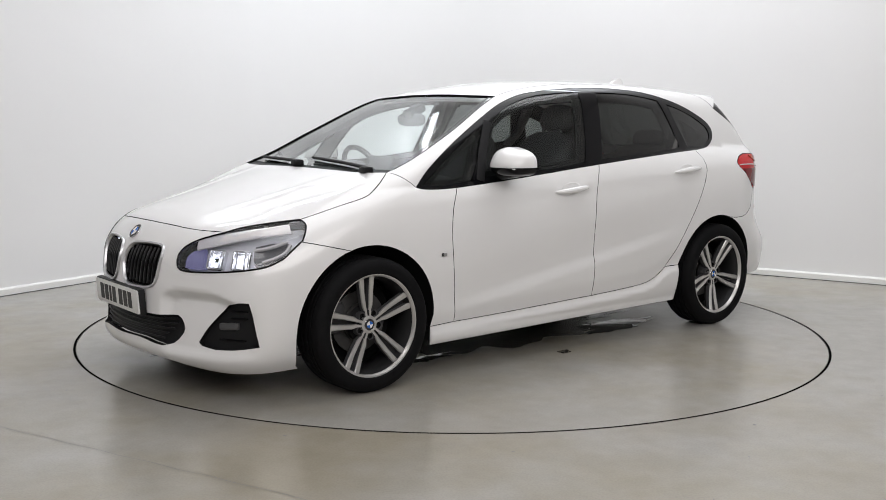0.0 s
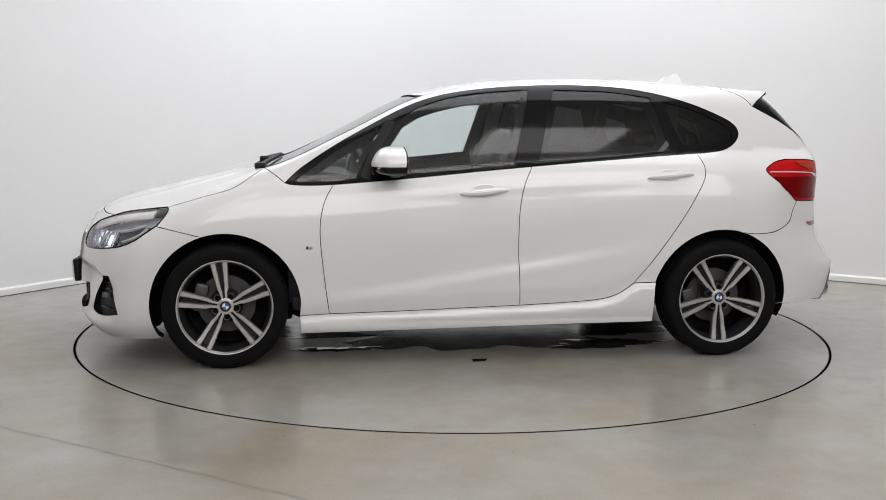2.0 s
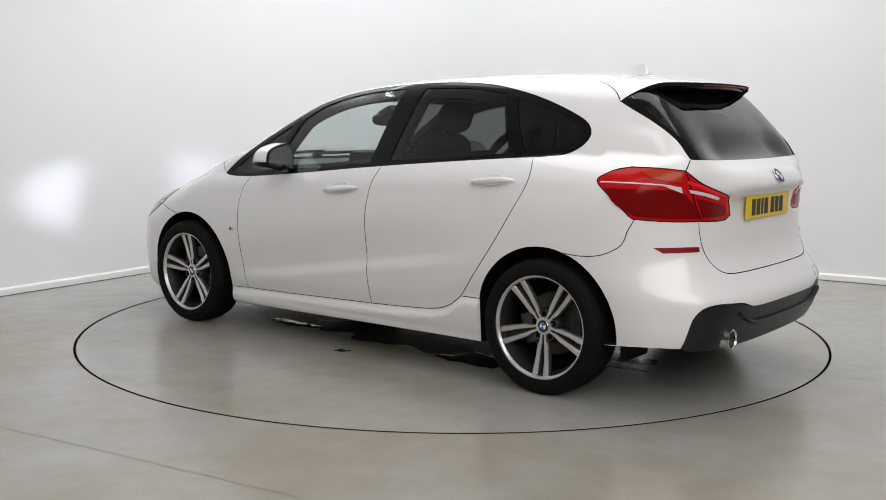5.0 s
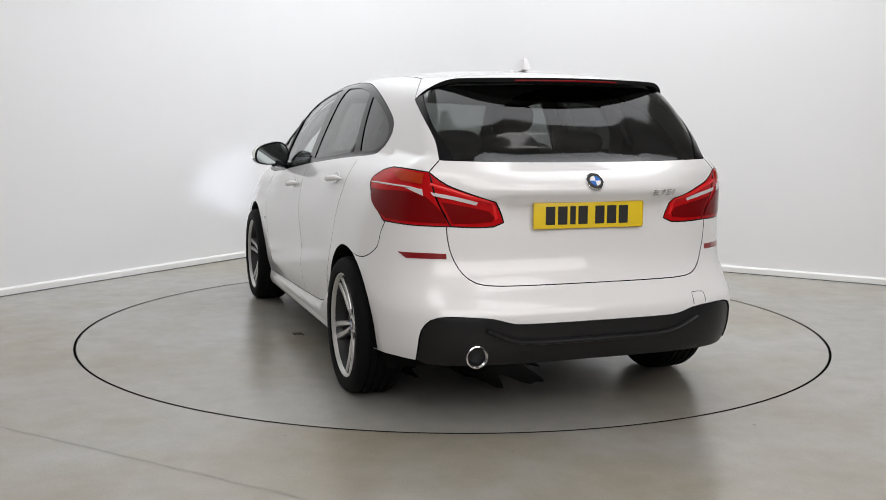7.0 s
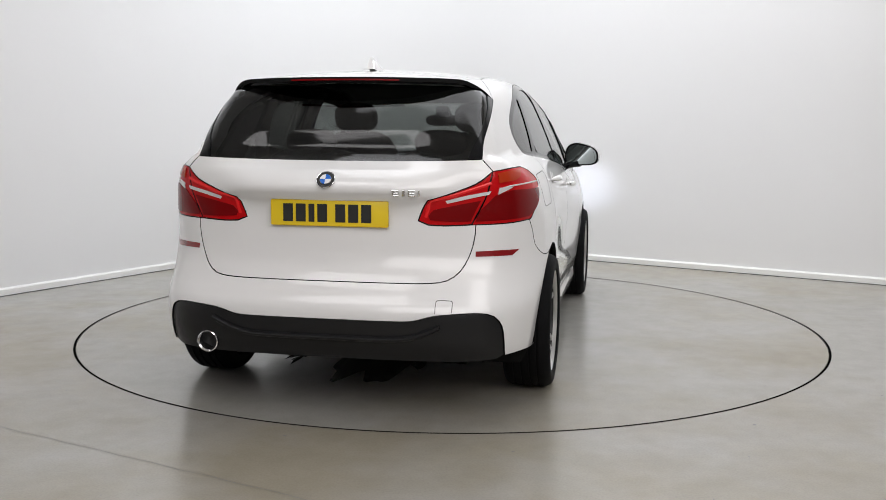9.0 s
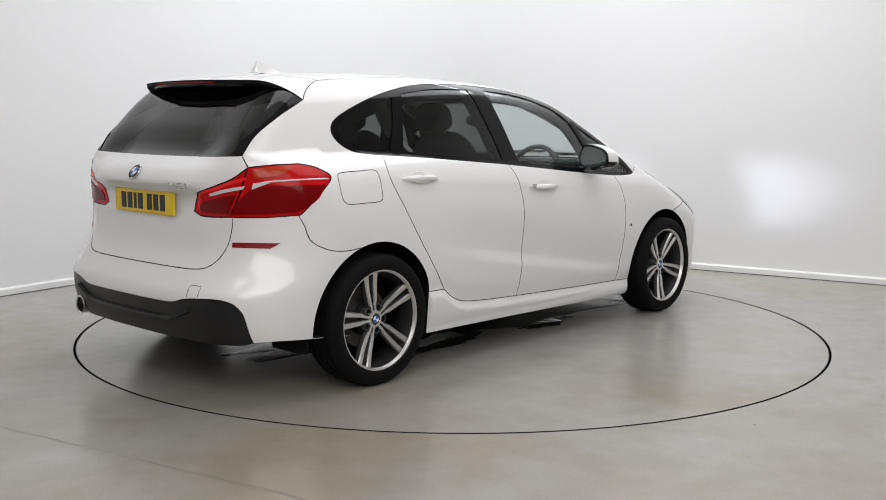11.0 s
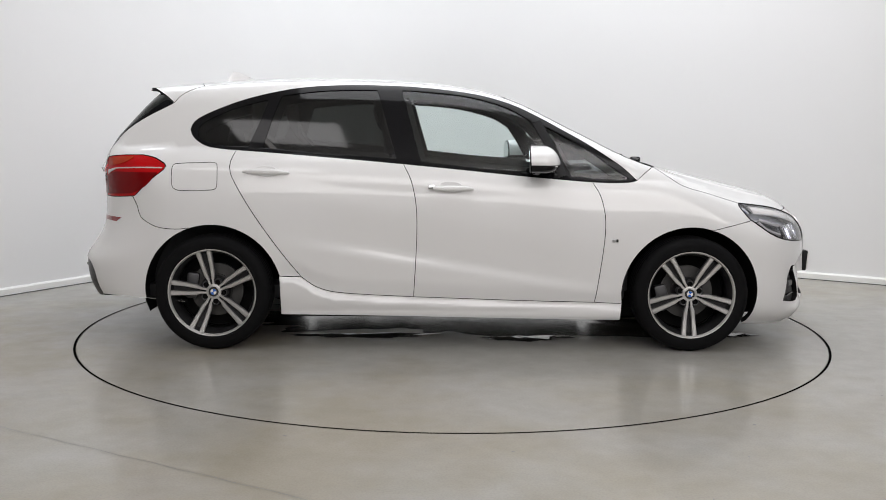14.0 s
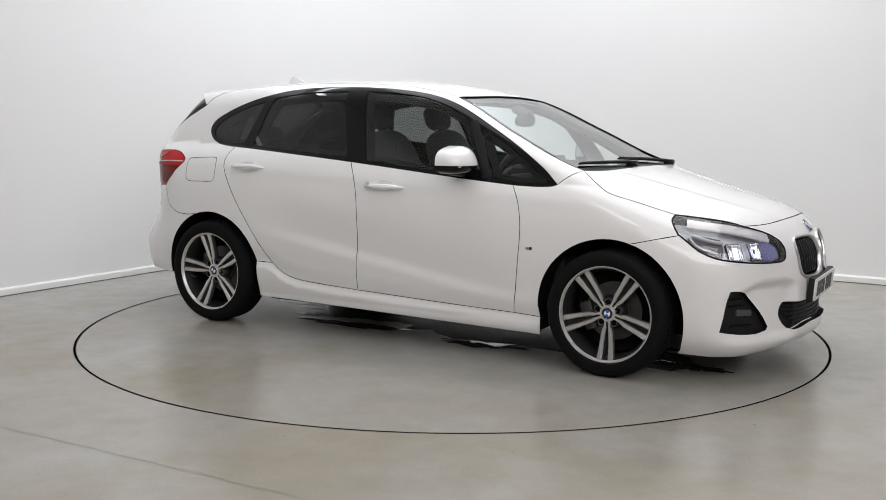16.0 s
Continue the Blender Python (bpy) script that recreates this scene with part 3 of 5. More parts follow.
AF, AR = (1.335, 0.315, 0.384), (-1.335, 0.318, 0.382)
arch_front_rear = arc(*AF, 188, 73, 24)          # from the sill up to the bumper's seam
arch_front_ahead = arc(*AF, 73, -24, 20)
arch_rear_all = arc(*AR, 14.4, 107, 18)
arch_rear_behind = arc(*AR, 107, 189, 20)
fender_seam = line("s", (1.447, 0.682), (1.564, 0.71), (1.675, 0.735))
hood_line = line("a", (1.628, 17.3), (1.441, 20.2), (1.301, 22.3), (1.225, 25.6), (1.175, 28.4), (1.133, 30.9))
a_base = line("a", (1.133, 30.9), (1.09, 27.5), (1.027, 23.7))
lamp_rear = line("s", (1.675, 0.735), (1.632, 0.79), (1.622, 0.812), (1.628, 0.825))
lamp_low = line("n", (31.6, 0.771), (26.2, 0.740), (22.9, 0.707), (21.6, 0.668), (21.9, 0.620), (23.0, 0.603), (26.0, 0.599), (33.0, 0.606), (38.9, 0.618), (43.4, 0.634), (46.7, 0.665), (48.5, 0.70), (50.3, 0.735))
lamp_top = line("a", (1.628, 17.3), (1.70, 17.6), (1.78, 17.8), (1.86, 17.6), (1.925, 16.7))
hood_front = line("a", (1.925, 16.7), (1.985, 21.5), (2.02, 29.0), (2.043, 45), (2.052, 65), (2.055, 90))
hood_back = line("a", (1.205, 90), (1.20, 65), (1.19, 45), (1.17, 35.5), (1.133, 30.9))
screen_edge = line("a", (1.09, 31.6), (0.956, 35.2), (0.685, 43.2), (0.45, 51.0), (0.284, 55.9))
screen_top = line("a", (0.284, 55.9), (0.315, 66), (0.33, 90))
screen_low = line("a", (1.155, 90), (1.15, 65), (1.135, 45), (1.09, 31.6))
roof_edge = line("a", (0.284, 55.9), (0.10, 58.6), (-0.1, 59.9), (-0.4, 60.6), (-0.9, 60.3), (-1.2, 59.4), (-1.43, 57.9))
roof_back = line("a", (-1.43, 57.9), (-1.47, 66), (-1.49, 90))
gate_curve = line("a", (-1.43, 57.9), (-1.50, 55.6), (-1.56, 52.8), (-1.584, 50.8))
fin_line = line("e", (34.01, 1.116), (35.98, 1.20), (40.72, 1.29), (46.9, 1.371))
fin_edge = rev(fin_line)
gate_side = line("e", (34.01, 1.116), (34.925, 1.092), (35.84, 1.067))
tail_top = np.vstack([line("e", (35.84, 1.067), (41.03, 1.078), (46.5, 1.081)), line("e", (46.5, 1.081), (50.5, 1.065), (53.9, 1.035)), line("e", (53.9, 1.035), (54.6, 1.02), (54.3, 1.0))])
tail_low = np.vstack([line("e", (54.3, 1.0), (51, 0.931), (47.58, 0.862)), line("e", (47.58, 0.862), (46.97, 0.854), (46.16, 0.853))])
tail_seam = line("s", (-1.78, 0.853), (-1.752, 0.80), (-1.731, 0.739), (-1.644, 0.689), (-1.54, 0.676), (-1.447, 0.683))

# wing, doors, sill and side frame
skin("front_wing", "a", [np.vstack([hood_line, a_base, rev(belt_tip), door_front, rev(sill_front), arch_front_rear[2:], fender_seam, lamp_rear])], PAINT, car, sides=LR, step=0.02)
for ob in skin("front_door", "a", [np.vstack([belt_front, door_front, bottom_front, rev(b_line)])], PAINT, car, sides=LR, step=0.02):
    ob["label"] = "white front door"
for ob in skin("rear_door", "a", [np.vstack([belt_rear, b_line, bottom_rear, door_rear])], PAINT, car, sides=LR, step=0.02):
    ob["label"] = "white rear door"
sill_low = line("s", (0.951, 0.165), (0.4, 0.172), (-0.2, 0.182), (-0.962, 0.192))
skin("sill", "a", [np.vstack([sill_front, bottom_front, bottom_rear, sill_rear, rev(sill_low)])], PAINT, car, "white side skirt", sides=LR, depth=0.05, step=0.018)
skin("side_frame", "a", [np.vstack([a_base[:1], screen_edge, roof_edge, gate_curve, fin_edge, gate_side, tail_top, tail_low, tail_seam, rev(arch_rear_all), rev(sill_rear), door_rear, rev(dlo_top), rev(a_base)])], PAINT, car, sides=LR, step=0.03)
skin("roof", "a", [both(rev(screen_top), roof_edge, roof_back)], PAINT, car)
skin("bonnet", "a", [both(rev(hood_front)[::1], rev(lamp_top), hood_line, rev(hood_back))], PAINT, car, "white bonnet")

# front bumper with its openings
KIDNEY = [(0.028, 0.60), (0.032, 0.655), (0.06, 0.688), (0.13, 0.700), (0.25, 0.702), (0.318, 0.692), (0.335, 0.655), (0.330, 0.59), (0.312, 0.53), (0.27, 0.508), (0.16, 0.502), (0.075, 0.508), (0.042, 0.545), (0.028, 0.60)]
kidney = line("f", *KIDNEY)
intake_half = line("f", (0.0, 0.262), (0.2, 0.264), (0.30, 0.252), (0.36, 0.246))
intake_end = line("f", (0.36, 0.246), (0.41, 0.262), (0.455, 0.305), (0.468, 0.335), (0.45, 0.372), (0.425, 0.388))
intake_up = line("f", (0.425, 0.388), (0.3, 0.384), (0.0, 0.384))
intake = both(intake_half, intake_end, intake_up)
fog = np.vstack([line("n", (35.2, 0.458), (38.0, 0.474), (40.1, 0.474)), line("n", (40.1, 0.474), (41.0, 0.381), (41.9, 0.277)), line("n", (41.9, 0.277), (37, 0.262), (31.9, 0.256)), line("n", (31.9, 0.256), (28.3, 0.268), (27.6, 0.282)), line("n", (27.6, 0.282), (30.2, 0.355), (35.2, 0.458))])
bumper_low = line("n", (0.0, 0.192), (10, 0.188), (18, 0.176), (24, 0.158), (30, 0.140), (40, 0.134), (48.5, 0.138))
bumper_outer = both(bumper_low, rev(at_z(arch_front_ahead, 0.145, 2)), fender_seam, rev(lamp_low), hood_front)
skin("front_bumper", "n", [bumper_outer, kidney, mir(kidney), intake, fog, mir(fog)], PAINT, car, "white front bumper with black lower intakes", step=0.015, depth=0.03)

# rear: gate, bumper, diffuser
gate_low = line("r", (0.0, 0.599), (0.335, 0.599), (0.45, 0.602), (0.515, 0.613), (0.565, 0.650), (0.603, 0.725), (0.619, 0.80), (0.621, 0.843))
lens_in = line("e", (31.33, 0.843), (25.96, 0.838), (22.58, 0.840))
lens_tip = np.vstack([line("e", (22.58, 0.840), (20.38, 0.858)), line("e", (20.38, 0.858), (21.2, 0.905), (22.18, 0.945))])
lens_up = line("e", (22.18, 0.945), (27.22, 0.978), (32.26, 1.017), (35.84, 1.067))
glass_low = line("r", (0.0, 1.106), (0.35, 1.108), (0.645, 1.116))
skin("tailgate", "e", [both(gate_low, lens_in, lens_tip, lens_up, rev(gate_side), rev(glass_low))], PAINT, car, "white tailgate", step=0.035)
glass_up = line("e", (46.9, 1.371), (44, 1.41), (38, 1.43), (20, 1.44), (0, 1.445))
DIFF = [(0.752, 0.290), (0.752, 0.36), (0.745, 0.425), (0.715, 0.470), (0.66, 0.486), (0.56, 0.484), (0.47, 0.475), (0.40, 0.456), (0.35, 0.45), (0.0, 0.45)]
diff_up = line("r", *DIFF)
rear_corner = line("e", (60, 0.262), (52, 0.275), (42.5, 0.290), (37.8, 0.290))
tail_under = line("e", (46.16, 0.853), (39.91, 0.846), (31.33, 0.843))
bumper_rear = both(rev(diff_up), rev(rear_corner), rev(at_z(arch_rear_behind, 0.265, 2)), rev(tail_seam), tail_under, rev(gate_low))
skin("rear_bumper", "e", [bumper_rear], PAINT, car, "white rear bumper", step=0.04, depth=0.03)
diff_low = line("r", (0.0, 0.268), (0.45, 0.266), (0.72, 0.272), (0.752, 0.290))
skin("diffuser", "e", [both(diff_low, diff_up)], DIFFUSER, car, "dark grey plastic diffuser", sink=0.006, depth=0.04, step=0.035)

# lamps at the tail
tail_out = np.vstack([tail_top, tail_low, tail_under, rev(line("e", (35.84, 1.067), (34.04, 0.95), (31.33, 0.843)))])
tail_in = np.vstack([lens_in, lens_tip, lens_up, line("e", (35.84, 1.067), (34.04, 0.95), (31.33, 0.843))])
for seal in (tail_out, tail_in):
    ribbon("lamp_seal", np.vstack([seal[:-1][np.linalg.norm(np.diff(seal, axis=0), axis=1) > 0.002]]), BLACK_GLOSS, car, width=0.0045, height=0.0015, sides=LR, closed=True)
outer = skin("tail_lamp", "e", [tail_out], RED_LENS, car, "red tail lamp", sides=LR, gap=0.003)
inner = skin("gate_lamp", "e", [tail_in], RED_LENS, car, "red lamp set in the tailgate", sides=LR, gap=0.004)

# windows
skin("windscreen", "a", [both(rev(screen_top), rev(screen_edge), rev(screen_low))], GLASS, car, "clear windscreen", sink=0.006, depth=0.004)
quarter_light = np.vstack([line("a", (0.985, 24.3), (0.9, 28.0), (0.814, 32.0), (0.70, 36.6), (0.576, 40.7), (0.52, 42.4)), line("a", (0.52, 42.4), (0.577, 35.1), (0.665, 25.0)), line("a", (0.665, 25.0), (0.85, 23.9), (0.985, 24.3))])
front_pane = np.vstack([line("a", (0.602, 26.0), (0.517, 36.3), (0.43, 44.4)), line("a", (0.43, 44.4), (0.303, 48.6), (0.087, 52.3), (-0.128, 53.3), (-0.289, 53.6)), line("a", (-0.289, 53.6), (-0.22, 38.4), (-0.178, 29.3)), line("a", (-0.178, 29.3), (0.2, 27.1), (0.602, 26.0))])
rear_pane = np.vstack([line("a", (-0.430, 53.4), (-0.717, 52.8), (-0.967, 51.0)), line("a", (-0.967, 51.0), (-1.015, 43.5), (-1.06, 34.3)), line("a", (-1.06, 34.3), (-0.751, 32.2), (-0.315, 30.2)), line("a", (-0.315, 30.2), (-0.372, 42.0), (-0.430, 53.4))])
rear_light = np.vstack([line("a", (-1.042, 49.8), (-1.215, 47.6), (-1.357, 44.8), (-1.43, 42.2), (-1.428, 39.0), (-1.343, 36.2), (-1.25, 35.2), (-1.147, 34.9)), line("a", (-1.147, 34.9), (-1.092, 41.9), (-1.042, 49.8))])
for nm, loop, mat, lab in (("quarter_window", quarter_light, GLASS, ""), ("front_window", front_pane, GLASS, ""), ("rear_window", rear_pane, PRIVACY, "dark tinted rear side window"), ("rear_quarter_window", rear_light, PRIVACY, "dark tinted quarter window")):
    skin(nm, "a", [loop], mat, car, lab, gap=-0.006, sink=0.005, depth=0.004, sides=LR)
dlo = np.vstack([dlo_top, belt_rear, belt_front, belt_tip])
skin("window_surround", "a", [dlo, quarter_light, front_pane, rear_pane, rear_light], BLACK_GLOSS, car, "gloss black window surround", gap=0.001, sink=0.001, depth=0.02, sides=LR, step=0.05)
skin("window_inner_trim", "a", [dlo, quarter_light, front_pane, rear_pane, rear_light], LINER, car, "black inner window trim", gap=-0.034, sink=0.04, depth=0.012, sides=LR, step=0.06)
skin("rear_windscreen", "e", [both(glass_low, fin_line, glass_up)], PRIVACY, car, "dark tinted rear window", sink=0.004, depth=0.004)
fin_in = line("e", (43.98, 1.392), (39, 1.29), (32.91, 1.175), (31.08, 1.117))
skin("gate_fin", "e", [np.vstack([fin_line, line("e", (46.9, 1.371), (45.5, 1.385), (43.98, 1.392)), fin_in, line("r", (0.60, 1.1175), (0.645, 1.116))])], BLACK_GLOSS, car, "gloss black fin beside the rear window", gap=0.001, sink=0.001, depth=0.012, sides=LR)

# ---- spoiler, underside ----
STATE["tail"] = False
spoiler_back = line("a", (-1.584, 50.8), (-1.625, 53.2), (-1.665, 55.4), (-1.705, 58.0), (-1.745, 61.6), (-1.785, 67.0), (-1.82, 76), (-1.835, 90))
spoiler_loop = both(rev(roof_back), gate_curve, spoiler_back)
skin("spoiler", "a", [spoiler_loop], PAINT, car, "white roof spoiler", depth=0.018)
skin("spoiler_underside", "a", [spoiler_loop], BLACK_GLOSS, car, "gloss black underside of the spoiler", gap=0.03, sink=0.016, depth=0.014, back=True)
ribbon("brake_lamp", line("a", (-1.818, 74), (-1.833, 90), (-1.818, 106)) + np.array([0.004, 0, -0.012]), RED_DARK, car, width=0.010, height=0.004)
STATE["tail"] = True


def boxes(*rows):
    return join(*[rbox(x1 - x0, y1 - y0, z1 - z0, 0.02, m=pose((x0 + x1) / 2, (y0 + y1) / 2, (z0 + z1) / 2)) for x0, x1, y0, y1, z0, z1 in rows])


part("underbody", boxes((-0.93, 0.93, -0.79, 0.79, 0.17, 0.26), (1.0, 1.93, -0.48, 0.48, 0.17, 0.60), (1.70, 1.90, -0.60, 0.60, 0.17, 0.30), (-2.0, -0.9, -0.50, 0.50, 0.28, 0.55), (-2.02, -1.76, -0.70, 0.70, 0.27, 0.5)), LINER, car, "black underbody")
skin("door_liner", "a", [np.vstack([belt_front, door_front, bottom_front, bottom_rear, door_rear, belt_rear])], LINER, car, sink=0.04, depth=0.01, sides=LR, gap=-0.02, step=0.08)
skin("headliner", "a", [both(rev(screen_top), roof_edge, roof_back)], HEADLINER, car, "grey roof lining", sink=0.035, depth=0.005, gap=0.0, step=0.08)


def arch_liner(cx, cz, side):
    bm = bmesh.new()
    n = 26
    rows = []
    for i in range(n + 1):
        a = radians(-18 + 216 * i / n)
        edge = min(0.868, onto("s", [cx + 0.395 * math.cos(a)], [cz + 0.395 * math.sin(a)])[0][1] - 0.014)
        rows.append([bm.verts.new((cx + r * math.cos(a), side * y, cz + r * math.sin(a))) for r, y in ((0.05, 0.50), (0.36, 0.50), (0.40, 0.54), (0.405, edge - 0.06), (0.395, edge))])
    for p, q in zip(rows, rows[1:]):
        for j in range(4):
            bm.faces.new((p[j], p[j + 1], q[j + 1], q[j]))
    return bm


for cx, cz, _ in (AF, AR):
    for side in LR:
        part("arch_liner", arch_liner(cx, cz, side), LINER, car, "black wheel arch liner")


# ---- wheels ----
STEEL_DARK = material("dull_steel", (0.10, 0.098, 0.095), 0.5, metal=0.6, vary=0.25, scale=30)

def tyre_mesh():
    half = [(0.243, 0.098), (0.252, 0.108), (0.275, 0.112), (0.298, 0.109), (0.311, 0.098), (0.319, 0.082)]
    prof = [(r, y) for r, y in half]
    for g in (0.055, 0.02, -0.02, -0.055):
        prof += [(0.322, g + 0.006), (0.315, g + 0.005), (0.315, g - 0.005), (0.322, g - 0.006)]
    prof += [(r, -y) for r, y in reversed(half)]
    return lathe(prof, 72)


def quadrant(r, a0, y):
    bm = bmesh.new()
    pts = [(0, y, 0)] + [(r * math.cos(radians(a0 + 90 * i / 10)), y, r * math.sin(radians(a0 + 90 * i / 10))) for i in range(11)]
    lo = [bm.verts.new((p[0], p[1] - 0.002, p[2])) for p in pts]
    hi = [bm.verts.new(p) for p in pts]
    bm.faces.new(hi)
    for i in range(len(pts)):
        j = (i + 1) % len(pts)
        bm.faces.new((lo[i], lo[j], hi[j], hi[i]))
    return bm


def roundel(name, r, parent, m):
    """A round badge: black ring, thin silver rim, blue and white quarters."""
    rim = part(name, lathe([(0.0, 0.0), (r, 0.0), (r, 0.004), (r * 0.95, 0.006), (r * 0.90, 0.0045), (0.0, 0.0045)], 40), CHROME, parent, "round badge with blue and white quarters", m)
    part("ring", lathe([(r * 0.62, 0.0046), (r * 0.63, 0.006), (r * 0.89, 0.006), (r * 0.90, 0.0046)], 40), PLATE_INK, rim)
    part("core", lathe([(0.0, 0.0046), (r * 0.6, 0.0046), (r * 0.6, 0.0058), (0, 0.0058)], 32), CHROME, rim)
    for i in range(4):
        part("quarter", quadrant(r * 0.58, 90 * i, 0.0078), BADGE_BLUE if i % 2 else BADGE_WHITE, rim)
    return rim


def spoke_mesh(s):
    """One bar of a twin spoke, along +z; s: its side. It kinks near the hub and flattens to the rim."""
    st = [(0.036, 0.0095, 0.0080, 0.0565), (0.070, 0.0120, 0.0090, 0.059), (0.094, 0.0185, 0.0120, 0.0615), (0.16, 0.0250, 0.0130, 0.068), (0.238, 0.0310, 0.0155, 0.083)]
    bm = bmesh.new()
    rows = []
    for z, c, w, y in st:
        c = s * c
        rows.append([bm.verts.new((c + dx * w, y + dy, z)) for dx, dy in ((-1, -0.03), (-1, -0.006), (-0.68, 0.0), (0.68, 0.0), (1, -0.006), (1, -0.03))])
    for p, q in zip(rows, rows[1:]):
        for j in range(6):
            bm.faces.new((p[j], p[(j + 1) % 6], q[(j + 1) % 6], q[j]))
    bm.faces.new(rows[0])
    bm.faces.new(rows[-1])
    return bm


def build_wheel():
    wheel = part("wheel", lathe([(0.20, -0.095), (0.235, -0.10), (0.236, -0.09), (0.222, -0.06), (0.215, 0.03), (0.228, 0.066), (0.234, 0.082)], 64), WEB, car, "twin-spoke grey alloy wheel with machined faces")
    part("rim_lip", lathe([(0.230, 0.066), (0.236, 0.084), (0.240, 0.090), (0.246, 0.092), (0.250, 0.098), (0.247, 0.101), (0.240, 0.0995), (0.233, 0.088)], 72), ALLOY, wheel, "scuffed bright rim edge")
    part("tyre", tyre_mesh(), RUBBER, wheel, "black rubber tyre")
    part("hub_plate", lathe([(0.0, 0.0), (0.088, 0.0), (0.084, 0.020), (0.074, 0.034), (0.0, 0.036)], 40), WEB, wheel)
    part("hub", lathe([(0.0, 0.0), (0.043, 0.0), (0.043, 0.052), (0.042, 0.0565), (0.038, 0.0580), (0.031, 0.0585), (0.030, 0.056), (0.0, 0.056)], 48), ALLOY, wheel)
    for k in range(5):
        turn = pose(0, 0, 0, 0, 72 * k, 0)
        for s in LR:
            spoke = part("spoke", spoke_mesh(s), ALLOY, wheel, m=turn)
            spoke.data.materials.append(ALLOY_DARK)
            spoke.data.polygons.foreach_set("material_index", [0 if q.normal.y > 0.45 else 1 for q in spoke.data.polygons])
        bm = bmesh.new()
        st = [(0.07, 0.010, 0.035), (0.10, 0.022, 0.034), (0.16, 0.026, 0.038), (0.235, 0.030, 0.052)]
        rows = [[bm.verts.new((dx * w, y + dy, z)) for dx, dy in ((-1, -0.02), (-1, 0), (1, 0), (1, -0.02))] for z, w, y in st]
        for p, q in zip(rows, rows[1:]):
            for j in range(4):
                bm.faces.new((p[j], p[(j + 1) % 4], q[(j + 1) % 4], q[j]))
        bm.faces.new(rows[0])
        bm.faces.new(rows[-1])
        part("spoke_web", bm, WEB, wheel, m=turn)
        a = radians(72 * k + 36 + 90)
        c = pose(0.056 * math.cos(a), 0, 0.056 * math.sin(a))
        part("bolt_well", lathe([(0.023, 0.028), (0.0215, 0.050), (0.0185, 0.0555), (0.0155, 0.0545), (0.0150, 0.051)], 20, c), ALLOY_DARK, wheel)
        part("wheel_bolt", join(lathe([(0.0, 0.044), (0.008, 0.044), (0.0085, 0.030)], 6, c), lathe([(0.0152, 0.0525), (0.0140, 0.036), (0.0, 0.034)], 20, c)), LINER, wheel)
    part("brake_disc", lathe([(0.0, -0.02), (0.09, -0.02), (0.09, -0.035), (0.150, -0.035), (0.150, -0.055), (0.0, -0.055)], 48), STEEL_DARK, wheel)
    part("brake_caliper", rbox(0.07, 0.06, 0.15, 0.015, m=pose(0.13, -0.045, 0.05, 0, -20, 0)), ALLOY_DARK, wheel)
    part("inner_drum", lathe([(0.0, -0.085), (0.215, -0.085), (0.215, -0.06)], 40), LINER, wheel)
    roundel("hub_cap", 0.0285, wheel, pose(0, 0.0555, 0))
    return wheel


FIRST = pose(1.336, 0.798, 0.322, 0, 7, 0)
wheel = build_wheel()
wheel.matrix_basis = FIRST
copy_thing(wheel, pose(-1.336, 0.798, 0.322, 0, 36, 0))
copy_thing(wheel, pose(1.336, -0.798, 0.322, 0, 0, 180) @ pose(0, 0, 0, 0, 36, 0))
copy_thing(wheel, pose(-1.336, -0.798, 0.322, 0, 0, 180) @ pose(0, 0, 0, 0, 12, 0))

# ---- front end ----
for side, loop in ((1, kidney), (-1, mir(kidney))):
    grille = skin("grille", "n", [loop], LINER, car, "black kidney grille with a chrome frame", sink=0.045, depth=0.004, gap=-0.02)[0]
    ribbon("grille_frame", loop[:-1], SATIN, grille, width=0.015, height=0.010, closed=True, label="chrome frame")
    for i in range(9):
        u = 0.055 + 0.031 * i
        z0, z1 = (0.52, 0.685) if 0 < i < 8 else (0.545, 0.67)
        if i == 0:
            z0 = 0.55
        P = onto("f", [u + 0.004 * k / 6 for k in range(7)], [z0 + (z1 - z0) * k / 6 for k in range(7)]) - np.array([0.012, 0, 0])
        P = P * np.array([1, side, 1])
        part("slat", tube(P.tolist(), 0.0065, 6), BLACK_TRIM, grille)
low = skin("lower_grille", "n", [intake], BLACK_TRIM, car, "black lower grille", sink=0.036, depth=0.004, gap=0.0)[0]
for k in range(5):
    z = 0.274 + 0.023 * k
    w = 0.34 + 0.02 * k
    P = onto("f", np.linspace(-w, w, 25), np.full(25, z)) - np.array([0.03, 0, 0])
    part("slat", tube(P.tolist(), 0.005, 6), BLACK_TRIM, low)
for side, loop in ((1, fog), (-1, mir(fog))):
    pocket = skin("fog_lamp_surround", "n", [loop], BLACK_TRIM, car, "black fog lamp surround", sink=0.028, depth=0.004, gap=-0.015)[0]
    m = seat_on("n", 34.6, 0.362, side, -0.024)
    part("fog_lamp", rbox(0.10, 0.02, 0.032, 0.008, m=m @ pose(0, 0, 0, 0, 4 * side, 0)), ALLOY_DARK, pocket, "small clear fog lamp")
    for dz in (0.30, 0.40, 0.43):
        part("slat", rbox(0.13 if dz < 0.35 else 0.08, 0.012, 0.006, 0.002, m=seat_on("n", 35.5 if dz < 0.35 else 37.0, dz, side, -0.022)), BLACK_GLOSS, pocket)


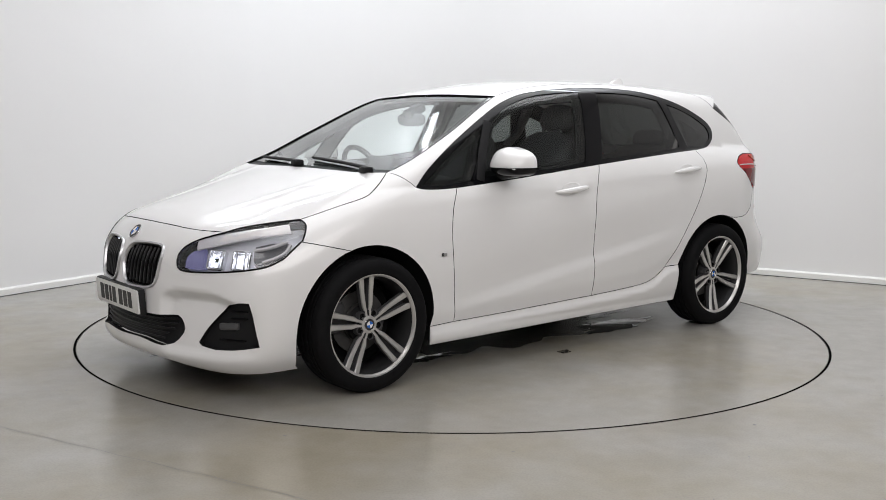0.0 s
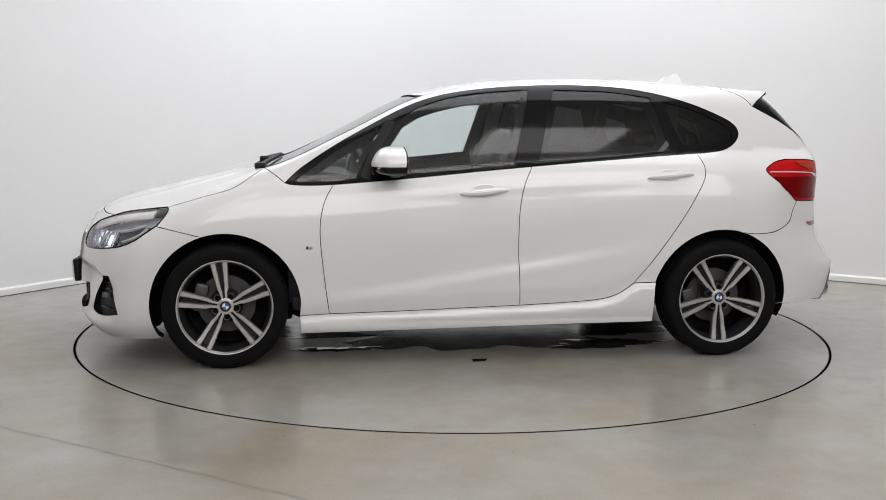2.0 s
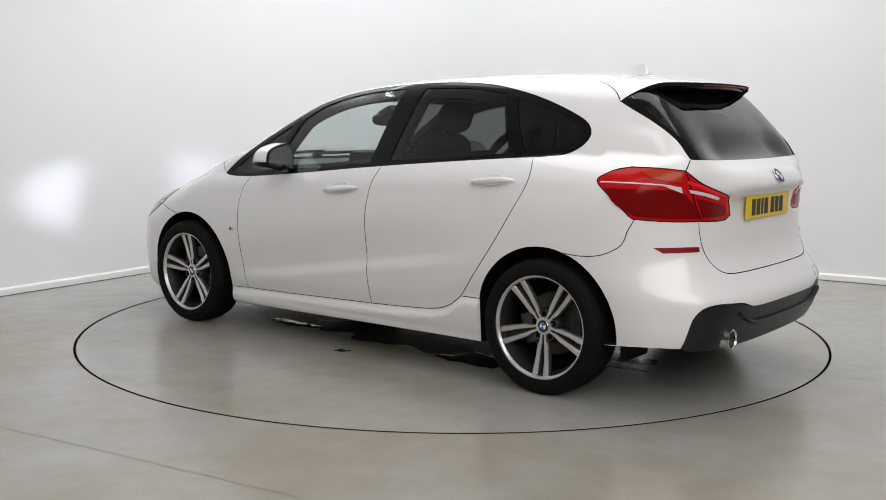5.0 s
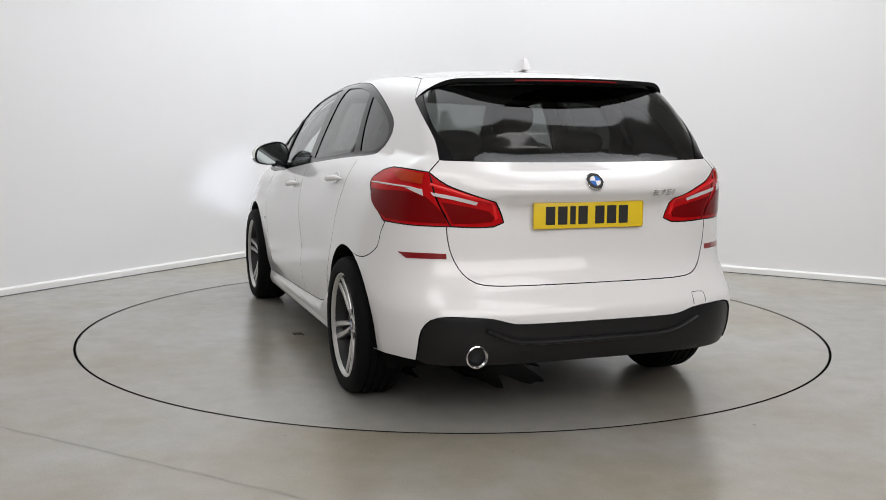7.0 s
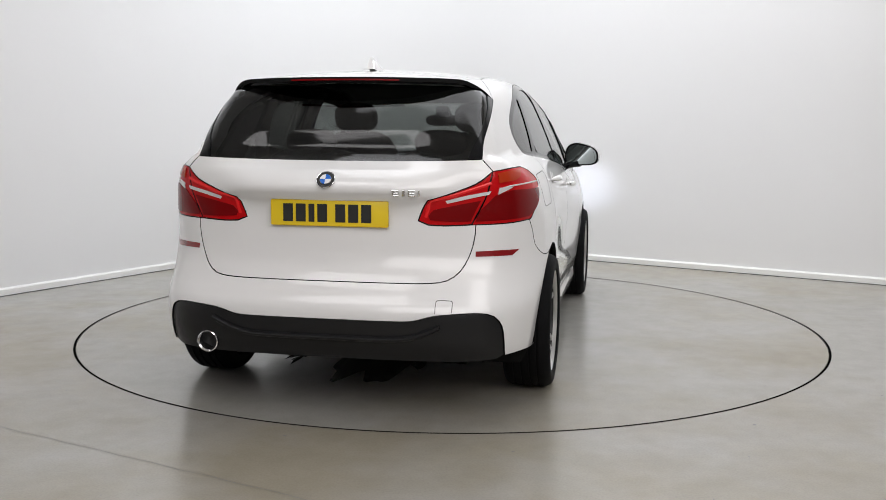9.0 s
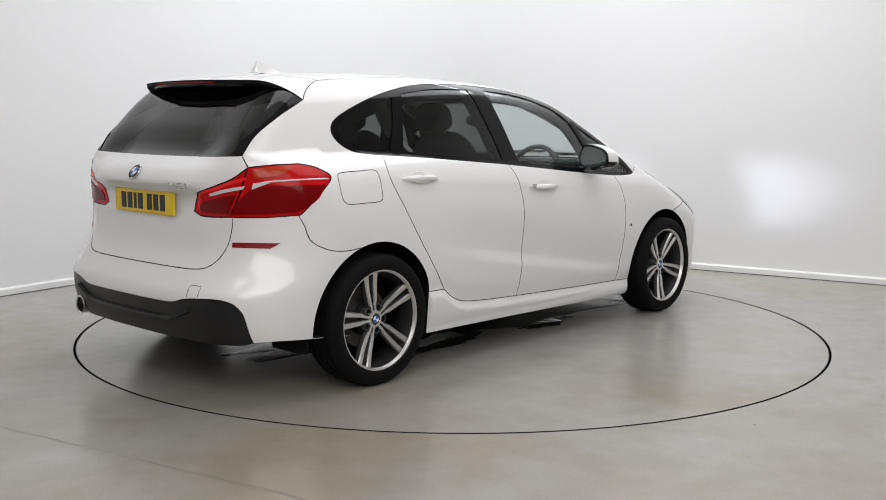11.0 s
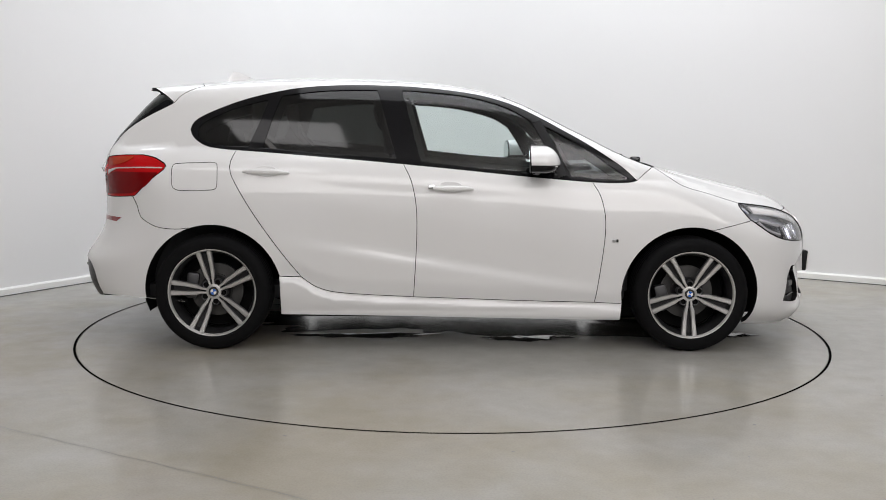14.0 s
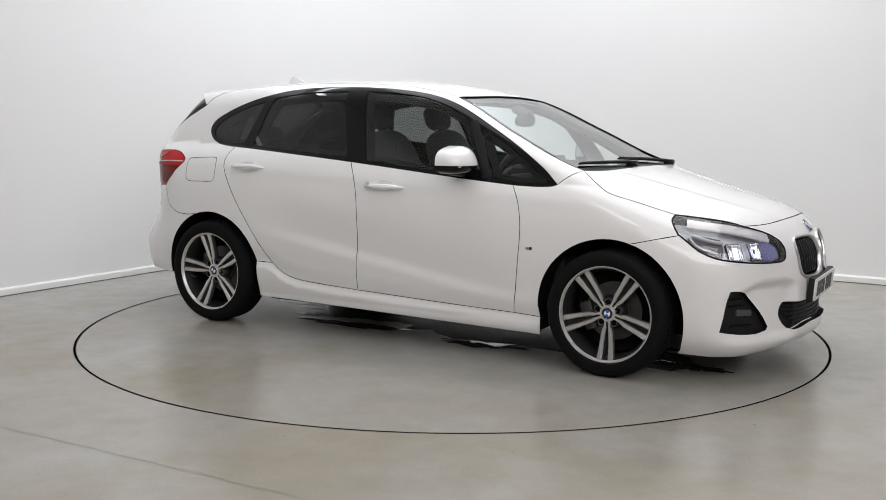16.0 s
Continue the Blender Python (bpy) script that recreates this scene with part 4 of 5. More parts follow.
def headlamp(side):
    loop = np.vstack([lamp_low, lamp_rear, lamp_top])
    if side < 0:
        loop = mir(loop)
    lamp = skin("headlamp", "n", [loop], LENS, car, "lit clear headlamp with a black rim", gap=0.004, depth=0.006)[0]
    body = skin("lamp_body", "n", [loop], LAMP_HOUSING, lamp, "silver lamp housing", gap=-0.004, sink=0.062, depth=0.004)[0]
    ribbon("lamp_seal", loop[:-1], BLACK_GLOSS, lamp, width=0.008, height=0.003, closed=True)
    low_n = [(41.0, 0.638), (42.2, 0.641), (43.4, 0.646), (46.2, 0.672), (47.8, 0.705), (48.0, 0.745)]
    bez = np.vstack([line("n", *low_n), line("n", (48.0, 0.745), (44, 0.752), (40.0, 0.735)), line("n", (40.0, 0.735), (40.2, 0.68), (41.0, 0.638))])
    skin("bezel", "n", [bez if side > 0 else mir(bez)], ALLOY_DARK, lamp, "grey bezel", gap=0.0, sink=0.034, depth=0.02)
    glow = np.vstack([line("n", (23.0, 0.615), (23.0, 0.67), (24.5, 0.70)), line("n", (24.5, 0.70), (27.5, 0.715)), line("n", (27.5, 0.715), (28.0, 0.66), (28.6, 0.613)), line("n", (28.6, 0.613), (25, 0.609), (23.0, 0.615))])
    skin("running_lamp", "n", [glow if side > 0 else mir(glow)], DRL, lamp, "violet lit lamp panel", gap=0.0, sink=0.028, depth=0.02)
    for k, a in enumerate((31.2, 37.4)):
        m = seat_on("n", a, 0.668, side, -0.044)
        part("projector", lathe([(0.0145, 0.010), (0.020, 0.009), (0.030, 0.002), (0.034, -0.01)] if k == 0 else [(0.0, 0.012), (0.018, 0.010), (0.030, 0.002), (0.034, -0.01)], 24, m), LAMP_GLOW, lamp, "lit projector lens")
        part("projector_frame", join(rbox(0.010, 0.03, 0.085, 0.004, m=m @ pose(0.037, 0.006, 0)), rbox(0.010, 0.03, 0.085, 0.004, m=m @ pose(-0.037, 0.006, 0)), rbox(0.07, 0.02, 0.010, 0.003, m=m @ pose(0, 0.006, 0.042)), rbox(0.07, 0.02, 0.010, 0.003, m=m @ pose(0, 0.006, -0.042)), rbox(0.004, 0.02, 0.08, 0.001, 1, m=m @ pose(0.018, 0.012, 0)), rbox(0.004, 0.02, 0.08, 0.001, 1, m=m @ pose(-0.018, 0.012, 0))), CHROME, lamp, "chrome projector frame")
    brow = line("n", (25.5, 0.718), (31.5, 0.744), (38, 0.768), (46.5, 0.788))
    ribbon("brow", (brow if side > 0 else mir(brow)) - np.array([0.014, 0, 0.002]), CLEAR_STRIP, lamp, width=0.066, height=0.008, label="silver brow")
    arm = line("n", (39.8, 0.700), (43.0, 0.712), (46.5, 0.735))
    ribbon("light_bar", (arm if side > 0 else mir(arm)) - np.array([0.024, 0.012 * side, 0]), CLEAR_STRIP, lamp, width=0.016, height=0.007, label="clear light guide")
    arm = line("n", (42.0, 0.652), (44.6, 0.668), (46.6, 0.692), (47.4, 0.722))
    ribbon("light_bar", (arm if side > 0 else mir(arm)) - np.array([0.020, 0.010 * side, 0]), CLEAR_STRIP, lamp, width=0.016, height=0.007, label="clear light guide")
    # the beam leaves through a short tube
    o = seat_on("n", 31.2, 0.668, side, -0.044).translation
    m = pose(o.x - 0.016, o.y, o.z, 0, 0, -90) @ pose(0, 0, 0, 2.5, 0, 0) @ Matrix.Diagonal((1, 1, 0.5, 1))
    part("beam_tube", lathe([(0.0, 0.0), (0.013, 0.0), (0.013, 0.034), (0.0145, 0.034), (0.0145, 0.0)], 24, m), LINER, lamp)
    part("beam", lathe([(0.0, 0.004), (0.0045, 0.0035), (0.005, 0.002)], 16, m), BEAM, lamp, "lit bulb deep in its tube")


for side in LR:
    headlamp(side)
roundel("bonnet_badge", 0.041, car, seat_on("n", 0.0, 0.738, 1, 0.001))
roundel("tailgate_badge", 0.041, car, seat_on("e", 0.0, 1.026, 1, 0.0025))


# ---- plates ----
def number_plate(m, mat, label):
    base = part("number_plate", rbox(0.52, 0.006, 0.111, 0.008, m=m), mat, car, label)
    x = -0.205
    for i in range(7):
        w = 0.026 if i == 2 else 0.044
        part("character_bar", rbox(w, 0.002, 0.077, 0.0015, 1, m=m @ pose(x + w / 2, -0.0037, 0)), PLATE_INK, base)
        x += w + (0.036 if i == 3 else 0.013)
    return base


fp = number_plate(pose(2.214, 0, 0.436, 0, 0, 90) @ pose(0, 0, 0, 4, 0, 0), PLATE_WHITE, "white front number plate")
part("plate_holder", rbox(0.535, 0.03, 0.125, 0.006, m=pose(2.196, 0, 0.436, 0, 0, 90) @ pose(0, 0, 0, 4, 0, 0)), BLACK_TRIM, fp, "black plate holder")
number_plate(pose(-2.056, 0, 0.884, 0, 0, -90) @ pose(0, 0, 0, 0, 0, 0), PLATE_YELLOW, "yellow rear number plate")
for i, (u, w) in enumerate(((-0.300, 0.028), (-0.334, 0.010), (-0.366, 0.028), (-0.396, 0.008))):
    m = seat_on("r", u, 0.978, 1, 0.002)
    if w > 0.02:
        bm = join(*[rbox(w, 0.003, 0.005, 0.001, 1, m=m @ pose(0, 0, dz)) for dz in (-0.0125, 0, 0.0125)], rbox(0.005, 0.003, 0.028, 0.001, 1, m=m @ pose(w / 2 - 0.0025, 0, 0)))
    else:
        bm = rbox(w, 0.003, 0.028, 0.001, 1, m=m)
    part("model_bar", bm, CHROME, car, "small chrome model bar")
for side in LR:
    for dx, w in ((0.915, 0.012), (0.897, 0.018)):
        m = seat_on("s", dx, 0.624, side, 0.002)
        part("wing_badge", rbox(w, 0.003, 0.016, 0.001, 1, m=m), PLATE_INK if w < 0.015 else SATIN, car, "small wing badge")

# ---- tail details ----
for side, out, inn in ((1, outer[0], inner[0]), (-1, outer[1], inner[1])):
    f = (lambda P: P) if side > 0 else mir
    lower = np.vstack([line("e", (53, 0.985), (46.9, 0.985), (40.32, 0.985), (36.28, 0.965)), line("e", (36.28, 0.965), (33, 0.90), (32.11, 0.858)), line("e", (32.11, 0.858), (39.89, 0.862), (46.15, 0.868)), line("e", (46.15, 0.868), (49, 0.892), (51.4, 0.93), (53, 0.985))])
    skin("lower_lens", "e", [f(lower)], RED_DARK, out, "dark red lens", gap=0.0, sink=-0.004, depth=0.004)
    upper = np.vstack([line("e", (36.89, 1.058), (41.48, 1.068), (45.03, 1.068)), line("e", (45.03, 1.068), (44.02, 1.045), (41.81, 1.028)), line("e", (41.81, 1.028), (38.93, 1.022), (37.16, 1.018)), line("e", (37.16, 1.018), (37.08, 1.04), (36.89, 1.058))])
    skin("indicator_lens", "e", [f(upper)], AMBER, out, "amber indicator lens", gap=0.0, sink=-0.004, depth=0.004)
    ribbon("lens_strip", f(line("e", (53.8, 1.012), (48.1, 1.012), (44.19, 1.009), (39.78, 1.003), (37.12, 0.990))), CLEAR_STRIP, out, width=0.007, height=0.0025, label="clear strip")
    wedge = np.vstack([line("e", (40.83, 1.000), (38.78, 0.985), (36.87, 0.97)), line("e", (36.87, 0.97), (36.94, 0.982), (37.22, 0.998)), line("e", (37.22, 0.998), (39.1, 0.999), (40.83, 1.000))])
    skin("clear_wedge", "e", [f(wedge)], CLEAR_STRIP, out, "clear wedge", gap=0.0, sink=-0.006, depth=0.004)
    band = np.vstack([line("e", (35.29, 0.985), (30.54, 0.968), (25.17, 0.941), (23.58, 0.927)), line("e", (23.58, 0.927), (24.18, 0.923), (24.98, 0.926)), line("e", (24.98, 0.926), (30.45, 0.953), (34.77, 0.970)), line("e", (34.77, 0.970), (35.01, 0.975), (35.29, 0.985))])
    skin("clear_band", "e", [f(band)], CLEAR_STRIP, inn, "clear reversing lamp band", gap=0.0, sink=-0.004, depth=0.004)
    dark = np.vstack([line("e", (33.11, 0.945), (27.97, 0.925), (23.61, 0.905)), line("e", (23.61, 0.905), (22.57, 0.88), (22.96, 0.862)), line("e", (22.96, 0.862), (26.94, 0.857), (31.11, 0.858)), line("e", (31.11, 0.858), (32, 0.90), (33.11, 0.945))])
    skin("lower_lens", "e", [f(dark)], RED_DARK, inn, "dark red lens", gap=0.0, sink=-0.004, depth=0.004)
    ribbon("lit_band", f(line("e", (35.48, 1.018), (31.96, 0.996), (27.14, 0.964), (23.1, 0.940), (22.4, 0.905), (21.97, 0.872))), RED_LIT, inn, width=0.014, height=0.003, label="lit red band")
    for dz in (0.878, 0.900, 0.92):
        ribbon("lens_rib", f(line("e", (51.0 if dz > 0.9 else 47.5, dz + 0.012), (43, dz + 0.006), (36, dz))), RED_LENS, out, width=0.004, height=0.003)
        ribbon("lens_rib", f(line("e", (30.8, dz - 0.004), (27, dz - 0.008), (24.4, dz - 0.012))), RED_LENS, inn, width=0.004, height=0.003)
refl = np.vstack([line("r", (0.79, 0.731), (0.70, 0.733), (0.623, 0.731)), line("r", (0.623, 0.731), (0.623, 0.709)), line("r", (0.623, 0.709), (0.70, 0.709), (0.765, 0.707)), line("r", (0.765, 0.707), (0.79, 0.731))])
skin("reflector", "e", [refl], REFLECTOR, car, "red rear reflector", sides=LR, gap=0.0, sink=-0.002, depth=0.006)
part("exhaust_tip", lathe([(0.044, -0.10), (0.045, 0.0), (0.0475, 0.003), (0.0475, 0.008), (0.043, 0.010), (0.038, 0.004), (0.036, -0.10), (0.0, -0.10)], 36, pose(-2.122, 0.535, 0.318, 0, 0, 90)), CHROME, car, "round chrome exhaust tip")
part("exhaust_dark", lathe([(0.0, -0.03), (0.0365, -0.03)], 24, pose(-2.122, 0.535, 0.318, 0, 0, 90)), LINER, car)
ribbon("diffuser_ledge", line("r", (-0.50, 0.430), (-0.40, 0.388), (-0.32, 0.372), (0.0, 0.37), (0.32, 0.372), (0.40, 0.388), (0.50, 0.430)), DIFFUSER, car, width=0.02, height=0.012)
tow = line("r", (-0.480, 0.486), (-0.480, 0.530), (-0.486, 0.537), (-0.542, 0.536), (-0.548, 0.530), (-0.548, 0.492))
ribbon("tow_cover_joint", tow, LINER, car, width=0.0025, height=0.0006)
flap = mir(line("s", (-1.545, 0.905), (-1.553, 0.93), (-1.555, 1.0), (-1.548, 1.028), (-1.52, 1.036), (-1.40, 1.041), (-1.325, 1.043), (-1.306, 1.033), (-1.302, 1.0), (-1.301, 0.93), (-1.306, 0.903), (-1.33, 0.893), (-1.42, 0.891), (-1.52, 0.891), (-1.545, 0.905)))[:-1]
ribbon("fuel_flap_joint", flap, LINER, car, width=0.0035, height=0.0006, closed=True)

MIRROR = material("mirror_silver", (0.45, 0.5, 0.5), 0.02, metal=1.0)

# ---- handles, mirrors, wipers, aerial ----
for side in LR:
    for cx, cz in ((-0.012, 0.908), (-1.033, 0.988)):
        m = seat_on("s", cx, cz, side, 0.0)
        P = [(-0.128 + 0.256 * i / 14, 0.004 + 0.030 * math.sin(math.pi * i / 14) ** 0.6, 0.004 * math.cos(i * 0.3)) for i in range(15)]
        r = [0.004 + 0.0125 * math.sin(math.pi * i / 14) ** 0.55 for i in range(15)]
        handle = part("door_handle", tube(P, r, 10, 1.0), PAINT, car, "white pull handle", m=m @ pose(0, 0, 0, 0, 3 * side, 0))
        part("handle_cup", lathe([(0.0, -0.001), (0.036, 0.0015), (0.046, 0.0035), (0.051, 0.001)], 28, Matrix.Diagonal((1.45, 1, 0.62, 1))), PAINT, handle, m=pose(0, 0, 0.010))
        if side < 0 and cx > -0.5:
            part("lock_cylinder", rbox(0.034, 0.016, 0.026, 0.005, m=pose(0.108, 0.022, 0)), CHROME, handle, "chrome lock cylinder")


def blob(rx, ry, rz, power=2.6, n=28):
    """A cushion-like rounded body."""
    bm = bmesh.new()
    bmesh.ops.create_uvsphere(bm, u_segments=n, v_segments=n // 2 + 2, radius=1)
    for v in bm.verts:
        c = v.co
        k = (abs(c.x) ** power + abs(c.y) ** power + abs(c.z) ** power) ** (-1 / power)
        v.co = Vector((c.x * k * rx, c.y * k * ry, c.z * k * rz))
    return bm


def cut(bm, co, no):
    r = bmesh.ops.bisect_plane(bm, geom=bm.verts[:] + bm.edges[:] + bm.faces[:], plane_co=co, plane_no=no, clear_outer=True)
    edges = [e for e in r["geom_cut"] if isinstance(e, bmesh.types.BMEdge)]
    bmesh.ops.holes_fill(bm, edges=edges, sides=0)
    return bm


ribbon("screen_seal", screen_edge, BLACK_GLOSS, car, width=0.006, height=0.002, sides=LR)
ribbon("screen_seal", both(rev(screen_top)), BLACK_GLOSS, car, width=0.006, height=0.0015)
for side in LR:
    m = pose(0.452, 0.915 * side, 1.061, 0, 0, 5 * side)
    def pod(rx, ry, rz, x0, x1):
        b = blob(rx, ry, rz, 3.4)
        for v in b.verts:
            out = v.co.y * side
            if v.co.z > 0:
                v.co.z *= 1.04 - 2.4 * max(out + 0.03, 0)
            else:
                v.co.z *= 0.74
            v.co.x *= 1 - 2.6 * max(v.co.z, 0) - 1.5 * max(out, 0)
            v.co.y *= 1 - 1.3 * max(v.co.z, 0)
        return cut(cut(b, (x0, 0, 0), (-1, 0, -0.05)), (x1, 0, 0), (1, 0, 0))
    mirror = part("door_mirror", cut(pod(0.132, 0.112, 0.084, -0.026, 0.2), (0, 0, -0.016), (0, 0, -1)), PAINT, car, "white door mirror with a black lower half", m)
    part("lower_shell", cut(pod(0.129, 0.110, 0.083, -0.026, 0.2), (0, 0, -0.020), (0, 0, 1)), BLACK_GLOSS, mirror, "black lower shell")
    part("mirror_rim", pod(0.130, 0.110, 0.0825, -0.034, -0.028), BLACK_GLOSS, mirror, "black rim")
    part("indicator", rbox(0.012, 0.11, 0.008, 0.003, m=pose(0.088, 0.03 * side, -0.022, 0, 0, -24 * side)), CLEAR_STRIP, mirror, "clear indicator strip")
    part("mirror_glass", pod(0.130, 0.099, 0.072, -0.037, -0.0325), MIRROR, mirror, "mirror glass")
    foot = [(0.47, 0.80 * side, 0.992), (0.45, 0.86 * side, 1.005), (0.43, 0.90 * side, 1.012)]
    part("mirror_arm", tube(foot, [0.038, 0.034, 0.036], 12, 0.6), BLACK_GLOSS, car, "black mirror arm")
    ribbon("mirror_pillar", line("a", (0.612, 24.8), (0.56, 34.0), (0.47, 44.0)) * np.array([1, side, 1]), BLACK_TRIM, car, width=0.05, height=0.003)

for y0, y1, xa in ((0.58, -0.06, 1.13), (-0.08, -0.62, 1.13)):
    ys = np.linspace(y0, y1, 14)
    xs = np.linspace(1.15, 1.075, 14)
    P = onto("t", xs, ys) + np.array([0, 0, 0.014])
    arm = part("wiper", tube(P.tolist(), [0.010 - 0.004 * i / 13 for i in range(14)], 8), BLACK_TRIM, car, "black windscreen wiper")
    part("blade", tube((P + np.array([-0.012, 0, -0.006])).tolist(), 0.0055, 6), RUBBER, arm)
    k = onto("t", [1.16], [y0])[0]
    part("pivot", rbox(0.06, 0.05, 0.035, 0.012, m=pose(k[0], k[1], k[2] + 0.008)), BLACK_TRIM, arm)
cowl = both(line("a", (1.212, 90), (1.207, 65), (1.197, 45), (1.178, 35.5), (1.145, 31.5)), line("a", (1.145, 31.5), (1.08, 32.5)), rev(line("a", (1.128, 90), (1.123, 65), (1.11, 45), (1.08, 32.5))))
skin("cowl", "a", [cowl], BLACK_TRIM, car, "black plastic scuttle below the windscreen", gap=0.0, sink=0.012, depth=0.01)
fin_pts = [(0.11, 0.0), (0.06, 0.016), (0.01, 0.036), (-0.035, 0.054), (-0.075, 0.058), (-0.085, 0.04), (-0.105, 0.0)]
bm = bmesh.new()
rows = []
for i, (x, z) in enumerate(fin_pts):
    w = 0.034 * (1 - z / 0.09) + 0.004
    rows.append((bm.verts.new((x, -w * 0.45, z)), bm.verts.new((x, w * 0.45, z)), bm.verts.new((x * 1.05, w, 0)), bm.verts.new((x * 1.05, -w, 0))))
for p, q in zip(rows, rows[1:]):
    for j in range(4):
        bm.faces.new((p[j], p[(j + 1) % 4], q[(j + 1) % 4], q[j]))
bmesh.ops.remove_doubles(bm, verts=bm.verts, dist=1e-4)
part("roof_aerial", bm, PAINT, car, "white fin aerial", m=pose(-1.30, 0, onto("t", [-1.30], [0.0])[0][2] - 0.004, 0, 3, 0))

# ---- cabin ----
part("cabin_floor", boxes((-1.85, 1.0, -0.70, 0.70, 0.26, 0.34), (0.95, 1.02, -0.68, 0.68, 0.3, 0.95), (-1.98, -1.25, -0.60, 0.60, 0.34, 0.98)), DASH, car, "black cabin floor and parcel shelf")
dash = part("dashboard", join(rbox(0.42, 1.38, 0.22, 0.06, 3, m=pose(0.86, 0, 0.90, 0, -6, 0)), rbox(0.20, 0.40, 0.12, 0.05, 3, m=pose(0.72, -0.37, 0.985))), DASH, car, "black dashboard")
part("centre_screen", rbox(0.02, 0.22, 0.10, 0.008, m=pose(0.66, 0.0, 1.03, 0, -12, 0)), SCREEN, dash, "small display")
wheel_m = pose(0.52, -0.37, 0.95, 0, -66, 0)
ring = [(0.185 * math.cos(2 * math.pi * i / 32), 0.185 * math.sin(2 * math.pi * i / 32), 0) for i in range(32)]
steer = part("steering_wheel", tube(ring, 0.016, 8, closed=True), DASH, car, "black steering wheel", m=wheel_m)
part("steering_boss", join(blob(0.075, 0.085, 0.03), rbox(0.03, 0.34, 0.02, 0.008), rbox(0.17, 0.03, 0.02, 0.008, m=pose(-0.09, 0, 0))), DASH, steer)
part("rear_view_mirror", join(blob(0.02, 0.125, 0.038, 3), tube([(0, 0, 0.03), (-0.02, 0, 0.07)], 0.012, 8)), DASH, car, "interior mirror", m=pose(0.44, 0, 1.285, 0, 8, 0))
part("sensor_pod", rbox(0.12, 0.09, 0.05, 0.02, m=pose(0.42, 0, 1.335, 0, 24, 0)), DASH, car)


def seat(x, y, rear=False):
    s = part("seat", join(blob(0.26, 0.25 if not rear else 0.30, 0.09, 3.2)), SEAT, car, "dark cloth seat", m=pose(x, y, 0.62 if not rear else 0.58, 0, -8, 0))
    back = part("backrest", join(blob(0.085, 0.235 if not rear else 0.30, 0.33 if not rear else 0.28, 3.4), blob(0.055, 0.07, 0.22, 3, 16)), SEAT, s, m=pose(-0.27, 0, 0.33, 0, -16, 0))
    part("headrest", blob(0.052, 0.128, 0.085 if not rear else 0.06, 3.0), SEAT, back, m=pose(0.0, 0, 0.425 if not rear else 0.33, 0, 4, 0))
    for d in (-0.06, 0.06):
        part("headrest_post", tube([(0, d, 0.25 if rear else 0.30), (0, d, 0.30 if rear else 0.40)], 0.007, 8), SATIN, back)
    return s


for side in LR:
    seat(0.08, 0.36 * side)
    seat(-0.86, 0.33 * side, True)
for side in LR:
    for x, a0, a1 in ((-0.36, 27.0, 54.0), (-1.10, 33.0, 50.0)):
        P = line("a", (x + 0.12, a0), (x + 0.03, 40.0), (x, a1)) - np.array([0, 0.045, 0.01])
        part("inner_pillar", tube((P * np.array([1, side, 1])).tolist(), 0.05, 8, 0.6), PILLAR, car, "dark inner pillar trim")
    P = line("a", (0.95, 35.0), (0.685, 43.0), (0.45, 50.8), (0.30, 55.5)) - np.array([0.02, 0.05, 0.03])
    part("inner_pillar", tube((P * np.array([1, side, 1])).tolist(), 0.035, 8), PILLAR, car, "dark inner pillar trim")

trim = np.vstack([line("a", (-1.30, 18), (-1.30, 34), (-1.24, 50)), line("a", (-1.24, 50), (-1.4, 52), (-1.56, 50)), line("a", (-1.56, 50), (-1.7, 45), (-1.85, 38)), line("a", (-1.85, 38), (-1.85, 18)), line("a", (-1.85, 18), (-1.30, 18))])
skin("boot_trim", "a", [trim], DASH, car, "black boot side trim", gap=0.0, sink=0.07, depth=0.02, sides=LR, step=0.08)

# ---- water and painted shade under the car ----
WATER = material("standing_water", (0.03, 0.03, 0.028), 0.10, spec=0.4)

# wet floor, its colour darkened further for the shade under the car
WET_SHADE = material("wet_shaded_floor", (0.085, 0.080, 0.070), 0.18, vary=0.25, scale=3.0, rough_vary=0.06)


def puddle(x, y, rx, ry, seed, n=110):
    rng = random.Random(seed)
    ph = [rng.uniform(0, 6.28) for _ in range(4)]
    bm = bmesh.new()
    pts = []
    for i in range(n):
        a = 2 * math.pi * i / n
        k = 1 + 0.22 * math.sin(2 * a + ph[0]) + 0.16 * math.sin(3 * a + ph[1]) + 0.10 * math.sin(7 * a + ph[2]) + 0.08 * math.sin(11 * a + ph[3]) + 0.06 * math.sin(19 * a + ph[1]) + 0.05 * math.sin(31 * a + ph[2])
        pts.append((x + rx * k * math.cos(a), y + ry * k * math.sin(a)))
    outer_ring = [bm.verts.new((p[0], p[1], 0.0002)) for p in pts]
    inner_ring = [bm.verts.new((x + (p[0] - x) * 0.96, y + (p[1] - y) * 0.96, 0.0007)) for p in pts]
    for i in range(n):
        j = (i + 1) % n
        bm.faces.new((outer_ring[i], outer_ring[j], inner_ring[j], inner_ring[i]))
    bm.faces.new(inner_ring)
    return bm


